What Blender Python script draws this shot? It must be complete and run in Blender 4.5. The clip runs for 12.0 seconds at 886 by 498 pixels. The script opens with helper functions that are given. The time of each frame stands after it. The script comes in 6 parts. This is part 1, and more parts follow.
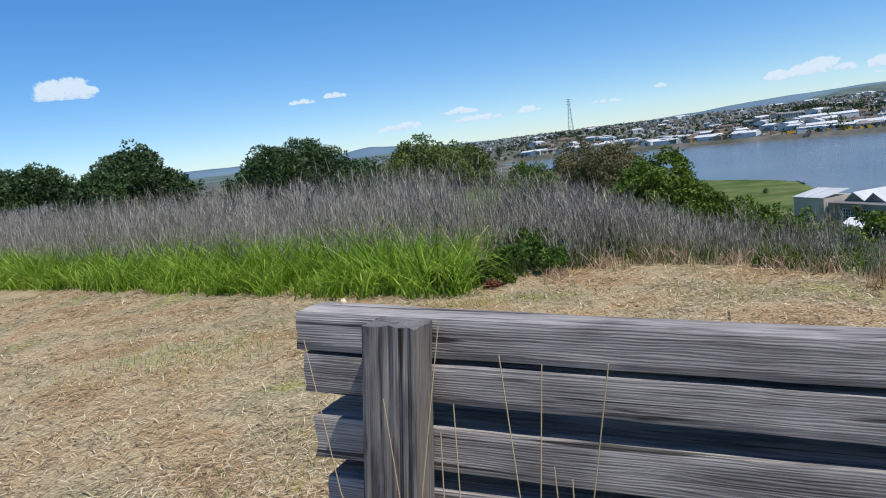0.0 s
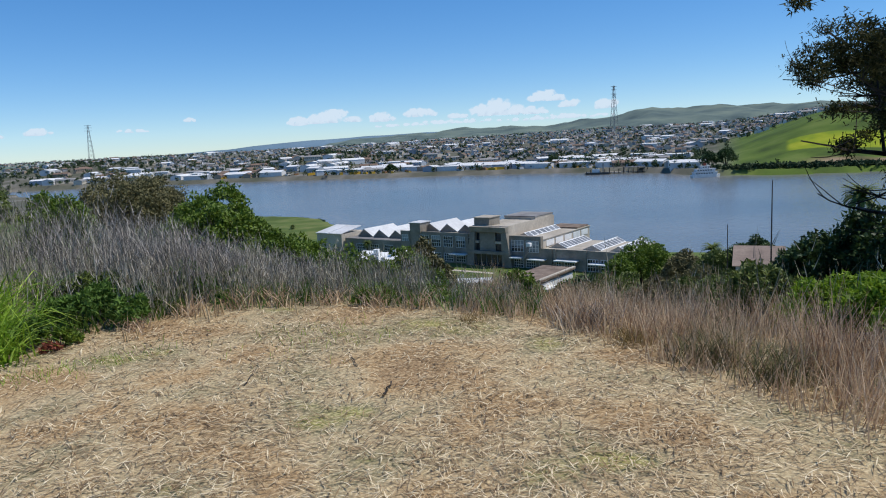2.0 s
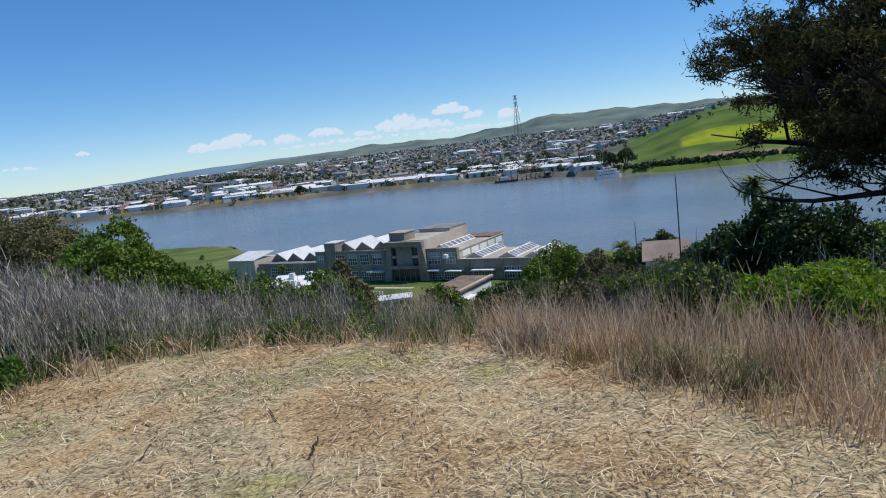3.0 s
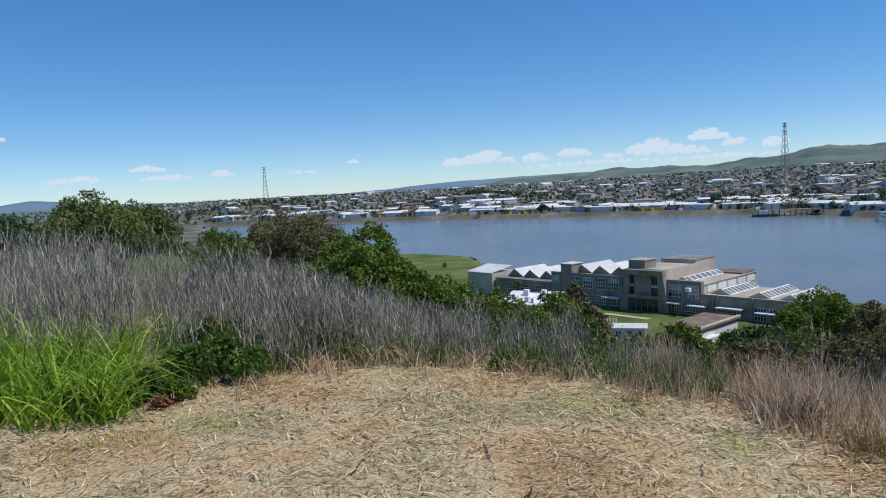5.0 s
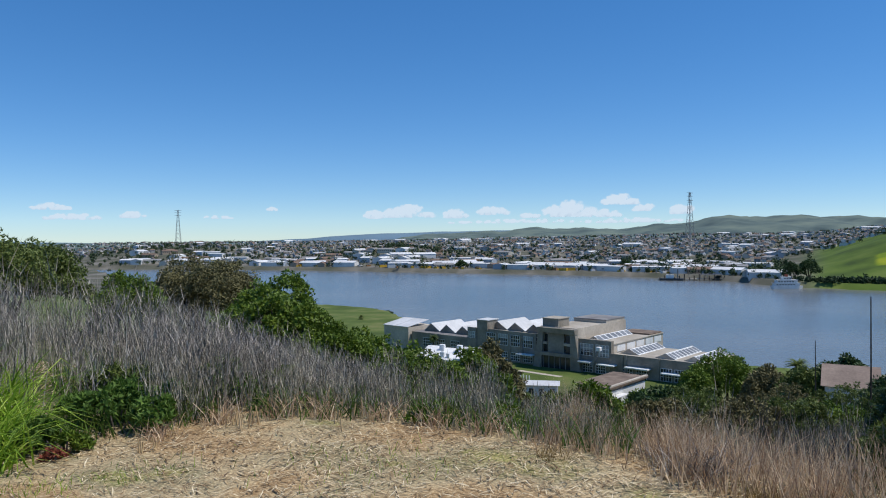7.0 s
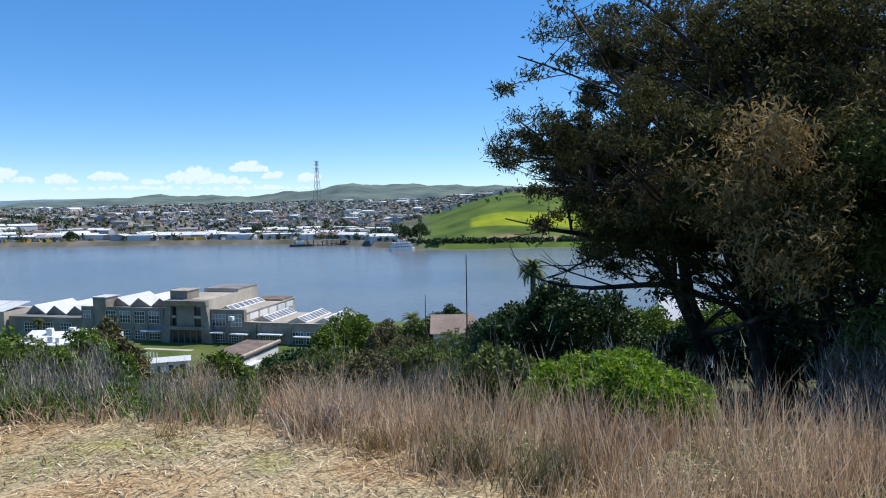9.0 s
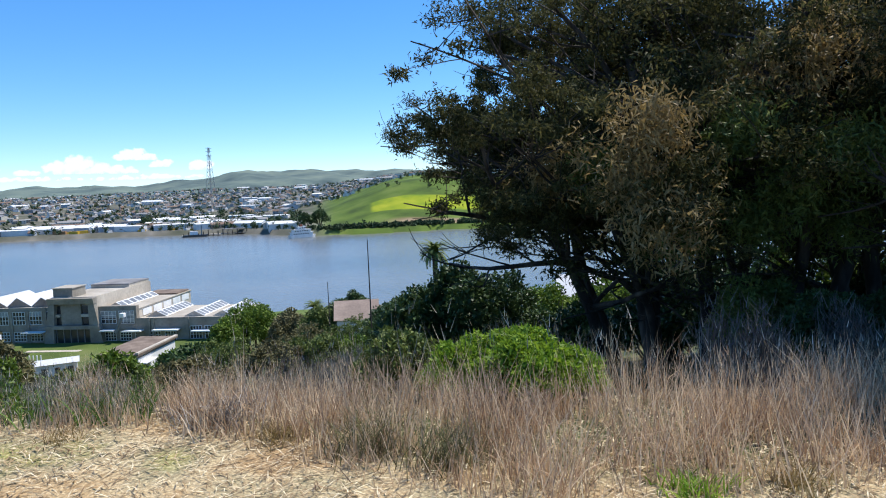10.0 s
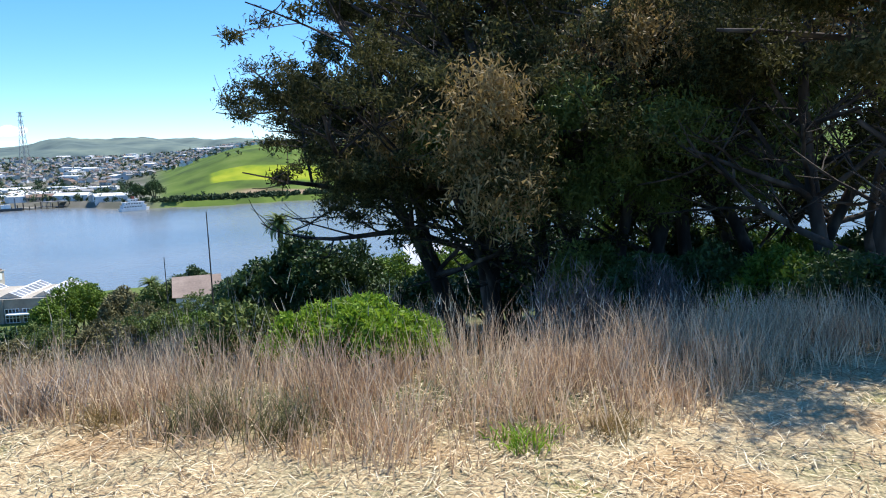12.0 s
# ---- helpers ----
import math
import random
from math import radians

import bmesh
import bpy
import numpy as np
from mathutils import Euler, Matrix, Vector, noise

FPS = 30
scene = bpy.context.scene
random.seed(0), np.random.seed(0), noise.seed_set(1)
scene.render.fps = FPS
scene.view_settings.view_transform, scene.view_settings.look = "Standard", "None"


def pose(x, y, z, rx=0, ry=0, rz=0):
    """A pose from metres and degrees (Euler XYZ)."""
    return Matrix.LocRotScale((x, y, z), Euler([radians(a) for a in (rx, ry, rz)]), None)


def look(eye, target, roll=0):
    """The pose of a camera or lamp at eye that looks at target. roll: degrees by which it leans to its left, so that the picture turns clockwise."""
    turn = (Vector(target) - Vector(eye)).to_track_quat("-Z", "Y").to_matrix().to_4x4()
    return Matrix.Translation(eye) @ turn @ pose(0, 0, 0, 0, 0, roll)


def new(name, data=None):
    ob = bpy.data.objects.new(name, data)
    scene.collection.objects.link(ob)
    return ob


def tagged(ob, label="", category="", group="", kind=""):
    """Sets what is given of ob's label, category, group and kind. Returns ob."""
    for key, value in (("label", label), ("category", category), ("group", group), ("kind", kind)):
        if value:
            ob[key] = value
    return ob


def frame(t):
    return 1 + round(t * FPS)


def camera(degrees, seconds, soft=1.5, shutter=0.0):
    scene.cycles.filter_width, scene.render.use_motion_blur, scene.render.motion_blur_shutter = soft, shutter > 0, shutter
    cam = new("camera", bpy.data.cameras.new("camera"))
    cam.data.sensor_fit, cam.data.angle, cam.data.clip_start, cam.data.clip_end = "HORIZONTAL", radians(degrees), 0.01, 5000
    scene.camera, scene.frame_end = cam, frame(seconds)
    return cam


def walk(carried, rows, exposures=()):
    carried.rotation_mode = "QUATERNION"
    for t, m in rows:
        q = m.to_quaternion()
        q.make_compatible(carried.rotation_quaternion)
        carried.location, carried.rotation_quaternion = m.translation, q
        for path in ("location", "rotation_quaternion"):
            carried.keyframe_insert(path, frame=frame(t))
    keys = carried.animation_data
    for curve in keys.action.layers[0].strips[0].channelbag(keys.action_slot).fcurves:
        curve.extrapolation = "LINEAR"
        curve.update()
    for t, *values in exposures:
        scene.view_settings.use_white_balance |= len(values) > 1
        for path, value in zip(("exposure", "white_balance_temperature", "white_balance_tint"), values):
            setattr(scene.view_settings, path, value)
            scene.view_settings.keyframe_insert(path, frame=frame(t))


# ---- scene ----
# ---- camera ----
cam = camera(63.9, 12.0, soft=1.05)
PATH = [
    (0.0, pose(-0.304, -2.105, 1.955, 81.61, 6.99, -1.45)),
    (0.5, pose(-0.529, -1.973, 2.030, 81.18, 4.93, -10.87)),
    (0.8, pose(-0.686, -1.832, 2.033, 80.02, 6.38, -20.63)),
    (1.0, pose(-0.768, -1.748, 2.065, 79.59, 5.24, -27.32)),
    (1.5, pose(-0.761, -1.328, 2.014, 81.40, 4.95, -32.94)),
    (2.0, pose(-0.707, -1.004, 1.963, 81.21, 2.92, -37.79)),
    (2.5, pose(-0.542, -0.680, 1.945, 78.20, 2.82, -48.42)),
    (2.8, pose(-0.373, -0.426, 1.911, 83.90, 3.36, -47.26)),
    (3.0, pose(-0.283, -0.389, 1.929, 81.82, 6.43, -45.14)),
    (3.5, pose(-0.144, -0.173, 1.907, 83.37, 3.23, -36.86)),
    (3.7, pose(-0.158, -0.087, 1.893, 82.82, 3.05, -34.43)),
    (5.3, pose(0.032, 0.024, 1.948, 85.14, 2.78, -24.48)),
    (5.5, pose(0.021, 0.026, 1.941, 84.77, 2.71, -23.74)),
    (6.0, pose(-0.006, 0.018, 1.916, 86.87, 2.41, -21.35)),
    (6.5, pose(-0.015, 0.026, 1.929, 87.23, 1.99, -23.16)),
    (7.0, pose(-0.032, 0.008, 1.932, 89.14, 0.42, -32.04)),
    (7.5, pose(0.000, 0.000, 1.963, 88.86, 0.00, -40.90)),
    (7.7, pose(0.010, 0.002, 1.927, 88.48, -0.24, -44.82)),
    (9.3, pose(0.042, -0.071, 1.933, 85.71, 1.10, -63.04)),
    (9.5, pose(0.038, -0.079, 1.943, 85.40, 1.29, -64.15)),
    (10.0, pose(-0.020, -0.130, 1.951, 84.73, 2.12, -69.23)),
    (10.5, pose(-0.022, -0.154, 1.953, 83.91, 2.01, -74.58)),
    (11.0, pose(-0.032, -0.175, 1.952, 83.23, 2.27, -77.94)),
    (11.5, pose(-0.009, -0.189, 1.923, 82.57, 1.73, -80.92)),
    (12.0, pose(-0.006, -0.205, 1.922, 81.97, 1.71, -81.49)),
]
EXPOSURES = [(0.0, 0.1), (1.0, 0.08), (2.5, 0.0), (3.5, 0.0), (5.5, -0.05), (7.5, 0.0), (9.5, 0.5), (12.0, 0.95)]
walk(cam, PATH, EXPOSURES)

# ---- world, sun, exposure ----
SUN_AZ, SUN_EL = 126.0, 60.0          # bearing clockwise from +y, height in degrees
world = bpy.data.worlds.new("sky")
scene.world = world
world.use_nodes = True
wt = world.node_tree
sky = wt.nodes.new("ShaderNodeTexSky")
sky.sky_type = "NISHITA"
sky.sun_disc = False
sky.sun_elevation = radians(SUN_EL)
sky.sun_rotation = radians(SUN_AZ)
sky.altitude = 2500.0
sky.air_density, sky.dust_density, sky.ozone_density = 1.0, 0.0, 3.5
wt.nodes["Background"].inputs["Strength"].default_value = 0.185
gam = wt.nodes.new("ShaderNodeGamma")
gam.inputs["Gamma"].default_value = 0.75
hue = wt.nodes.new("ShaderNodeHueSaturation")        # the clear blue of the film's colour
hue.inputs["Saturation"].default_value = 1.43
tint = wt.nodes.new("ShaderNodeMix")
tint.data_type, tint.blend_type = "RGBA", "MULTIPLY"
tint.inputs[0].default_value = 1.0
tint.inputs[7].default_value = (0.80, 0.93, 1.08, 1)
wt.links.new(sky.outputs[0], gam.inputs["Color"])
wt.links.new(gam.outputs[0], hue.inputs["Color"])
wt.links.new(hue.outputs[0], tint.inputs[6])
wt.links.new(tint.outputs[2], wt.nodes["Background"].inputs["Color"])

sun_data = bpy.data.lights.new("sun", "SUN")
sun_data.energy, sun_data.angle, sun_data.color = 3.75, radians(0.55), (1.0, 0.955, 0.88)
sun = new("sun", sun_data)
sa, se = radians(SUN_AZ), radians(SUN_EL)
SUN_DIR = Vector((math.sin(sa) * math.cos(se), math.cos(sa) * math.cos(se), math.sin(se)))
sun.matrix_world = look(SUN_DIR * 50, (0, 0, 0))


# ---- materials ----
def shade(name, cols, scale=4.0, rough=0.85, bump=0.0, bump_scale=40.0, stretch=(1, 1, 1), island=0.0, spread=(0.3, 0.7),
          metal=0.0, through_light=0.0, fine=None, spec=0.3, obrand=0.0):
    """A noise-mottled surface: cols from dark to light, with finer grain, variation per piece and relief."""
    m = bpy.data.materials.new(name)
    m.use_nodes = True
    nt = m.node_tree
    nd, ln = nt.nodes, nt.links.new
    b = nd["Principled BSDF"]
    co = nd.new("ShaderNodeTexCoord")
    mp = nd.new("ShaderNodeMapping")
    mp.inputs["Scale"].default_value = stretch
    ln(co.outputs["Object"], mp.inputs["Vector"])
    n1 = nd.new("ShaderNodeTexNoise")
    n1.inputs["Scale"].default_value, n1.inputs["Detail"].default_value = scale, 6
    ln(mp.outputs[0], n1.inputs["Vector"])
    ramp = nd.new("ShaderNodeValToRGB")
    el = ramp.color_ramp.elements
    while len(el) < len(cols):
        el.new(0.5)
    for i, c in enumerate(cols):
        el[i].position = spread[0] + (spread[1] - spread[0]) * i / max(1, len(cols) - 1)
        el[i].color = (*c, 1)
    fac = n1.outputs["Fac"]
    if island or obrand:
        if obrand:
            gi, out, amount = nd.new("ShaderNodeObjectInfo"), "Random", obrand
        else:
            gi, out, amount = nd.new("ShaderNodeNewGeometry"), "Random Per Island", island
        mx = nd.new("ShaderNodeMix")
        mx.inputs[0].default_value = amount
        ln(fac, mx.inputs[2])
        rs = nd.new("ShaderNodeMapRange")
        rs.inputs[3].default_value, rs.inputs[4].default_value = spread[0], spread[1]
        ln(gi.outputs[out], rs.inputs[0])
        ln(rs.outputs[0], mx.inputs[3])
        fac = mx.outputs[0]
    ln(fac, ramp.inputs["Fac"])
    col = ramp.outputs["Color"]
    if fine:
        n2 = nd.new("ShaderNodeTexNoise")
        n2.inputs["Scale"].default_value, n2.inputs["Detail"].default_value = fine[0], 4
        ln(mp.outputs[0], n2.inputs["Vector"])
        r2 = nd.new("ShaderNodeMapRange")
        r2.inputs[1].default_value, r2.inputs[2].default_value = 0.3, 0.7
        r2.inputs[3].default_value, r2.inputs[4].default_value = 1 - fine[1], 1 + fine[1]
        ln(n2.outputs["Fac"], r2.inputs[0])
        mu = nd.new("ShaderNodeVectorMath")
        mu.operation = "SCALE"
        ln(col, mu.inputs[0])
        ln(r2.outputs[0], mu.inputs["Scale"])
        col = mu.outputs[0]
    ln(col, b.inputs["Base Color"])
    b.inputs["Roughness"].default_value, b.inputs["Metallic"].default_value = rough, metal
    b.inputs["Specular IOR Level"].default_value = spec
    if bump:
        n3 = nd.new("ShaderNodeTexNoise")
        n3.inputs["Scale"].default_value, n3.inputs["Detail"].default_value = bump_scale, 5
        ln(mp.outputs[0], n3.inputs["Vector"])
        bp = nd.new("ShaderNodeBump")
        bp.inputs["Strength"].default_value, bp.inputs["Distance"].default_value = bump, 0.02
        ln(n3.outputs["Fac"], bp.inputs["Height"])
        ln(bp.outputs[0], b.inputs["Normal"])
    if through_light:
        tr = nd.new("ShaderNodeBsdfTranslucent")
        ln(col, tr.inputs["Color"])
        ms = nd.new("ShaderNodeMixShader")
        ms.inputs[0].default_value = through_light
        ln(b.outputs[0], ms.inputs[1])
        ln(tr.outputs[0], ms.inputs[2])
        ln(ms.outputs[0], nd["Material Output"].inputs["Surface"])
    return m


M = {}
M["green_grass"] = shade("green_grass", [(0.055, 0.13, 0.009), (0.25, 0.41, 0.028), (0.58, 0.70, 0.14)], 1.2, 0.5, island=0.7, through_light=0.35)
M["dead_stalk"] = shade("dead_stalk", [(0.048, 0.042, 0.034), (0.27, 0.238, 0.205), (0.76, 0.69, 0.60)], 0.8, 0.9, island=0.75)
M["grey_stalk"] = shade("grey_stalk", [(0.05, 0.048, 0.03), (0.26, 0.24, 0.18), (0.72, 0.66, 0.54)], 0.9, 0.9, island=0.75)
M["dry_grass"] = shade("dry_grass", [(0.19, 0.11, 0.065), (0.64, 0.46, 0.295), (0.94, 0.79, 0.57)], 0.9, 0.85, island=0.75, through_light=0.3)
M["straw"] = shade("straw", [(0.10, 0.055, 0.028), (0.45, 0.315, 0.165), (0.88, 0.76, 0.52)], 1.0, 0.8, island=0.85)
M["weed_green"] = shade("weed_green", [(0.04, 0.08, 0.018), (0.10, 0.185, 0.03), (0.19, 0.30, 0.06)], 2.0, 0.6, island=0.6, through_light=0.25)
M["leaf_bright"] = shade("leaf_bright", [(0.042, 0.080, 0.010), (0.115, 0.185, 0.020), (0.25, 0.33, 0.045)], 0.7, 0.55, island=0.6, through_light=0.25)
M["leaf_olive"] = shade("leaf_olive", [(0.055, 0.08, 0.018), (0.125, 0.165, 0.035), (0.22, 0.26, 0.075)], 0.7, 0.6, island=0.6, through_light=0.2)
M["leaf_dark"] = shade("leaf_dark", [(0.022, 0.045, 0.014), (0.05, 0.09, 0.025), (0.095, 0.15, 0.042)], 0.7, 0.5, island=0.6, through_light=0.15)
M["leaf_brown"] = shade("leaf_brown", [(0.075, 0.072, 0.03), (0.155, 0.142, 0.058), (0.25, 0.22, 0.10)], 0.5, 0.7, island=0.6, through_light=0.1)
M["leaf_euc"] = shade("leaf_euc", [(0.020, 0.023, 0.008), (0.066, 0.068, 0.024), (0.20, 0.18, 0.07)], 0.6, 0.6, island=0.6, through_light=0.35, spec=0.1)
M["leaf_rust"] = shade("leaf_rust", [(0.14, 0.10, 0.035), (0.31, 0.22, 0.085), (0.46, 0.35, 0.17)], 1.2, 0.6, island=0.6, through_light=0.35)
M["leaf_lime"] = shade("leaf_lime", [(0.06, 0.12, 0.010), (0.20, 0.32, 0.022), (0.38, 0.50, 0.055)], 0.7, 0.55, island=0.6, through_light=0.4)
M["bark"] = shade("bark", [(0.02, 0.016, 0.013), (0.05, 0.04, 0.033), (0.13, 0.11, 0.09)], 3.0, 0.9, 0.6, 14, (1, 1, 0.25))
M["twig"] = shade("twig", [(0.07, 0.06, 0.055), (0.16, 0.14, 0.13), (0.27, 0.25, 0.23)], 2.0, 0.9, island=0.6)
M["concrete"] = shade("concrete", [(0.20, 0.175, 0.14), (0.27, 0.24, 0.195), (0.34, 0.305, 0.25)], 0.18, 0.9, fine=(1.2, 0.12))
M["concrete_light"] = shade("concrete_light", [(0.40, 0.35, 0.28), (0.50, 0.44, 0.36), (0.58, 0.52, 0.43)], 0.15, 0.9, fine=(1.0, 0.12))
M["white_paint"] = shade("white_paint", [(0.62, 0.62, 0.60), (0.75, 0.75, 0.73), (0.82, 0.82, 0.80)], 0.3, 0.7, fine=(2.0, 0.06))
M["window_dark"] = shade("window_dark", [(0.02, 0.025, 0.03), (0.05, 0.055, 0.06)], 0.5, 0.15, spec=0.5)
M["window_pale"] = shade("window_pale", [(0.22, 0.25, 0.27), (0.36, 0.38, 0.38)], 0.6, 0.25, spec=0.5)
M["roof_white"] = shade("roof_white", [(0.50, 0.50, 0.49), (0.60, 0.60, 0.59), (0.68, 0.68, 0.67)], 0.1, 0.6, fine=(0.8, 0.06))
M["roof_grey"] = shade("roof_grey", [(0.16, 0.15, 0.15), (0.23, 0.22, 0.21), (0.3, 0.29, 0.28)], 0.2, 0.9, fine=(2.0, 0.1))
M["roof_tan"] = shade("roof_tan", [(0.13, 0.095, 0.07), (0.19, 0.14, 0.105), (0.26, 0.20, 0.15)], 0.4, 0.9, fine=(3.0, 0.12))
M["roof_house"] = shade("roof_house", [(0.21, 0.16, 0.13), (0.27, 0.205, 0.165), (0.33, 0.255, 0.205)], 0.4, 0.9, fine=(3.0, 0.12))
M["roof_sand"] = shade("roof_sand", [(0.33, 0.29, 0.23), (0.42, 0.37, 0.30), (0.50, 0.45, 0.37)], 0.12, 0.9, fine=(1.0, 0.1))
M["glass_sky"] = shade("glass_sky", [(0.12, 0.13, 0.14), (0.24, 0.25, 0.26)], 0.3, 0.45, spec=0.3)
M["steel"] = shade("steel", [(0.20, 0.20, 0.20), (0.30, 0.30, 0.30)], 0.5, 0.5, metal=0.6)
M["rust_red"] = shade("rust_red", [(0.18, 0.05, 0.03), (0.33, 0.10, 0.06)], 1.0, 0.8, island=0.5)
# the blue of distance haze is put into the ridge's base colour
M["hazed_ridge"] = shade("hazed_ridge", [(0.13, 0.20, 0.26), (0.16, 0.24, 0.31)], 0.003, 1.0, spec=0.0)


def cloud_material():
    """Glowing vapour of the sky backdrop: thin and ragged where its body attribute falls off, shaded greyer at the base
    by colour.
    """
    m = bpy.data.materials.new("cloud")
    m.use_nodes = True
    nt = m.node_tree
    nd, ln = nt.nodes, nt.links.new
    nd.remove(nd["Principled BSDF"])
    co = nd.new("ShaderNodeTexCoord")
    n = nd.new("ShaderNodeTexNoise")
    n.inputs["Scale"].default_value, n.inputs["Detail"].default_value = 0.03, 9
    ln(co.outputs["Object"], n.inputs["Vector"])
    body = nd.new("ShaderNodeAttribute")
    body.attribute_name = "body"
    tone = nd.new("ShaderNodeAttribute")
    tone.attribute_name = "tone"
    ad = nd.new("ShaderNodeMath")
    ad.operation = "MULTIPLY_ADD"
    ln(n.outputs["Fac"], ad.inputs[0])
    ad.inputs[1].default_value = 1.35
    ln(body.outputs["Fac"], ad.inputs[2])
    r = nd.new("ShaderNodeMapRange")
    r.interpolation_type = "SMOOTHSTEP"
    r.inputs[1].default_value, r.inputs[2].default_value, r.inputs[4].default_value = 0.80, 1.24, 0.94
    ln(ad.outputs[0], r.inputs[0])
    # sunlit tops and shaded bases are put into this emission ramp
    ramp = nd.new("ShaderNodeValToRGB")
    ramp.color_ramp.elements[0].position, ramp.color_ramp.elements[0].color = 0.1, (0.40, 0.54, 0.76, 1)
    ramp.color_ramp.elements[1].position, ramp.color_ramp.elements[1].color = 0.65, (0.76, 0.90, 1.05, 1)
    tn = nd.new("ShaderNodeMath")
    tn.operation = "MULTIPLY_ADD"
    ln(n.outputs["Fac"], tn.inputs[0])
    tn.inputs[1].default_value = 0.7
    ln(tone.outputs["Fac"], tn.inputs[2])
    ln(tn.outputs[0], ramp.inputs[0])
    em = nd.new("ShaderNodeEmission")
    ln(ramp.outputs[0], em.inputs["Color"])
    em.inputs["Strength"].default_value = 0.86
    tr = nd.new("ShaderNodeBsdfTransparent")
    ms = nd.new("ShaderNodeMixShader")
    ln(r.outputs[0], ms.inputs[0])
    ln(tr.outputs[0], ms.inputs[1])
    ln(em.outputs[0], ms.inputs[2])
    ln(ms.outputs[0], nd["Material Output"].inputs["Surface"])
    return m


M["cloud"] = cloud_material()


# ---- mesh helpers ----
def mesh_object(name, verts, faces, mats, parent=None, index=None, smooth=False):
    me = bpy.data.meshes.new(name)
    me.from_pydata([tuple(v) for v in verts] if not isinstance(verts, np.ndarray) else verts.tolist(), [],
                   faces if not isinstance(faces, np.ndarray) else faces.tolist())
    for m in (mats if isinstance(mats, (list, tuple)) else [mats]):
        me.materials.append(m)
    if index is not None:
        me.polygons.foreach_set("material_index", index)
    if smooth:
        me.polygons.foreach_set("use_smooth", [True] * len(me.polygons))
    ob = new(name, me)
    if parent is not None:
        ob.parent = parent
    return ob


def part(name, bm, material, parent, label=""):
    """Links a bmesh as one mesh object under a thing or a part."""
    me = bpy.data.meshes.new(name)
    bm.to_mesh(me)
    bm.free()
    me.materials.append(material)
    ob = new(name, me)
    ob.parent = parent
    return tagged(ob, label)


def empty(name, x, y, z, turn=0.0):
    ob = new(name)
    ob.empty_display_size = 0.1
    ob.matrix_world = pose(x, y, z, 0, 0, turn)
    return ob


def box(bm, x0, y0, z0, x1, y1, z1, bevel=0.0):
    r = bmesh.ops.create_cube(bm, size=1.0)
    vs = r["verts"]
    for v in vs:
        v.co = Vector((x0 + (v.co.x + 0.5) * (x1 - x0), y0 + (v.co.y + 0.5) * (y1 - y0), z0 + (v.co.z + 0.5) * (z1 - z0)))
    if bevel:
        es = list({e for v in vs for e in v.link_edges})
        bmesh.ops.bevel(bm, geom=es, offset=bevel, segments=2, affect="EDGES", profile=0.6)
    return vs


def box_part(name, parent, mat, x0, y0, z0, x1, y1, z1, bevel=0.0, label=""):
    bm = bmesh.new()
    box(bm, x0, y0, z0, x1, y1, z1, bevel)
    return part(name, bm, mat, parent, label)


def tube(verts, faces, line, r0, r1, sides=6):
    """Adds a tapered tube along a polyline to the lists."""
    base = len(verts)
    n = len(line)
    for i, p in enumerate(line):
        d = (line[min(i + 1, n - 1)] - line[max(i - 1, 0)]).normalized()
        a = d.orthogonal().normalized()
        b = d.cross(a)
        r = r0 + (r1 - r0) * i / (n - 1)
        for k in range(sides):
            t = 2 * math.pi * k / sides
            verts.append(p + (a * math.cos(t) + b * math.sin(t)) * r)
    for i in range(n - 1):
        for k in range(sides):
            k2 = (k + 1) % sides
            faces.append((base + i * sides + k, base + i * sides + k2, base + (i + 1) * sides + k2, base + (i + 1) * sides + k))
    faces.append(tuple(base + (n - 1) * sides + k for k in range(sides)))


def unit(v):
    return v / np.maximum(np.linalg.norm(v, axis=1, keepdims=True), 1e-9)


def leaf_cards(rng, centres, spread, n, length, width, droop=0.0):
    """Small pointed leaves scattered about the centres."""
    k = len(centres) * n
    c = np.repeat(centres, n, 0) + rng.normal(0, 1, (k, 3)) * np.repeat(np.broadcast_to(spread, (len(centres), 3)), n, 0)
    d = unit(rng.normal(0, 1, (k, 3)) + np.array([0, 0, -droop]))
    s = unit(np.cross(d, rng.normal(0, 1, (k, 3))))
    ln = (length * rng.uniform(0.6, 1.3, k))[:, None]
    w = (width * rng.uniform(0.7, 1.3, k))[:, None]
    v = np.empty((k, 3, 3))
    v[:, 0] = c + s * w * 0.55
    v[:, 1] = c - s * w * 0.55
    v[:, 2] = c + d * ln
    return v.reshape(-1, 3), np.arange(k * 3).reshape(k, 3)


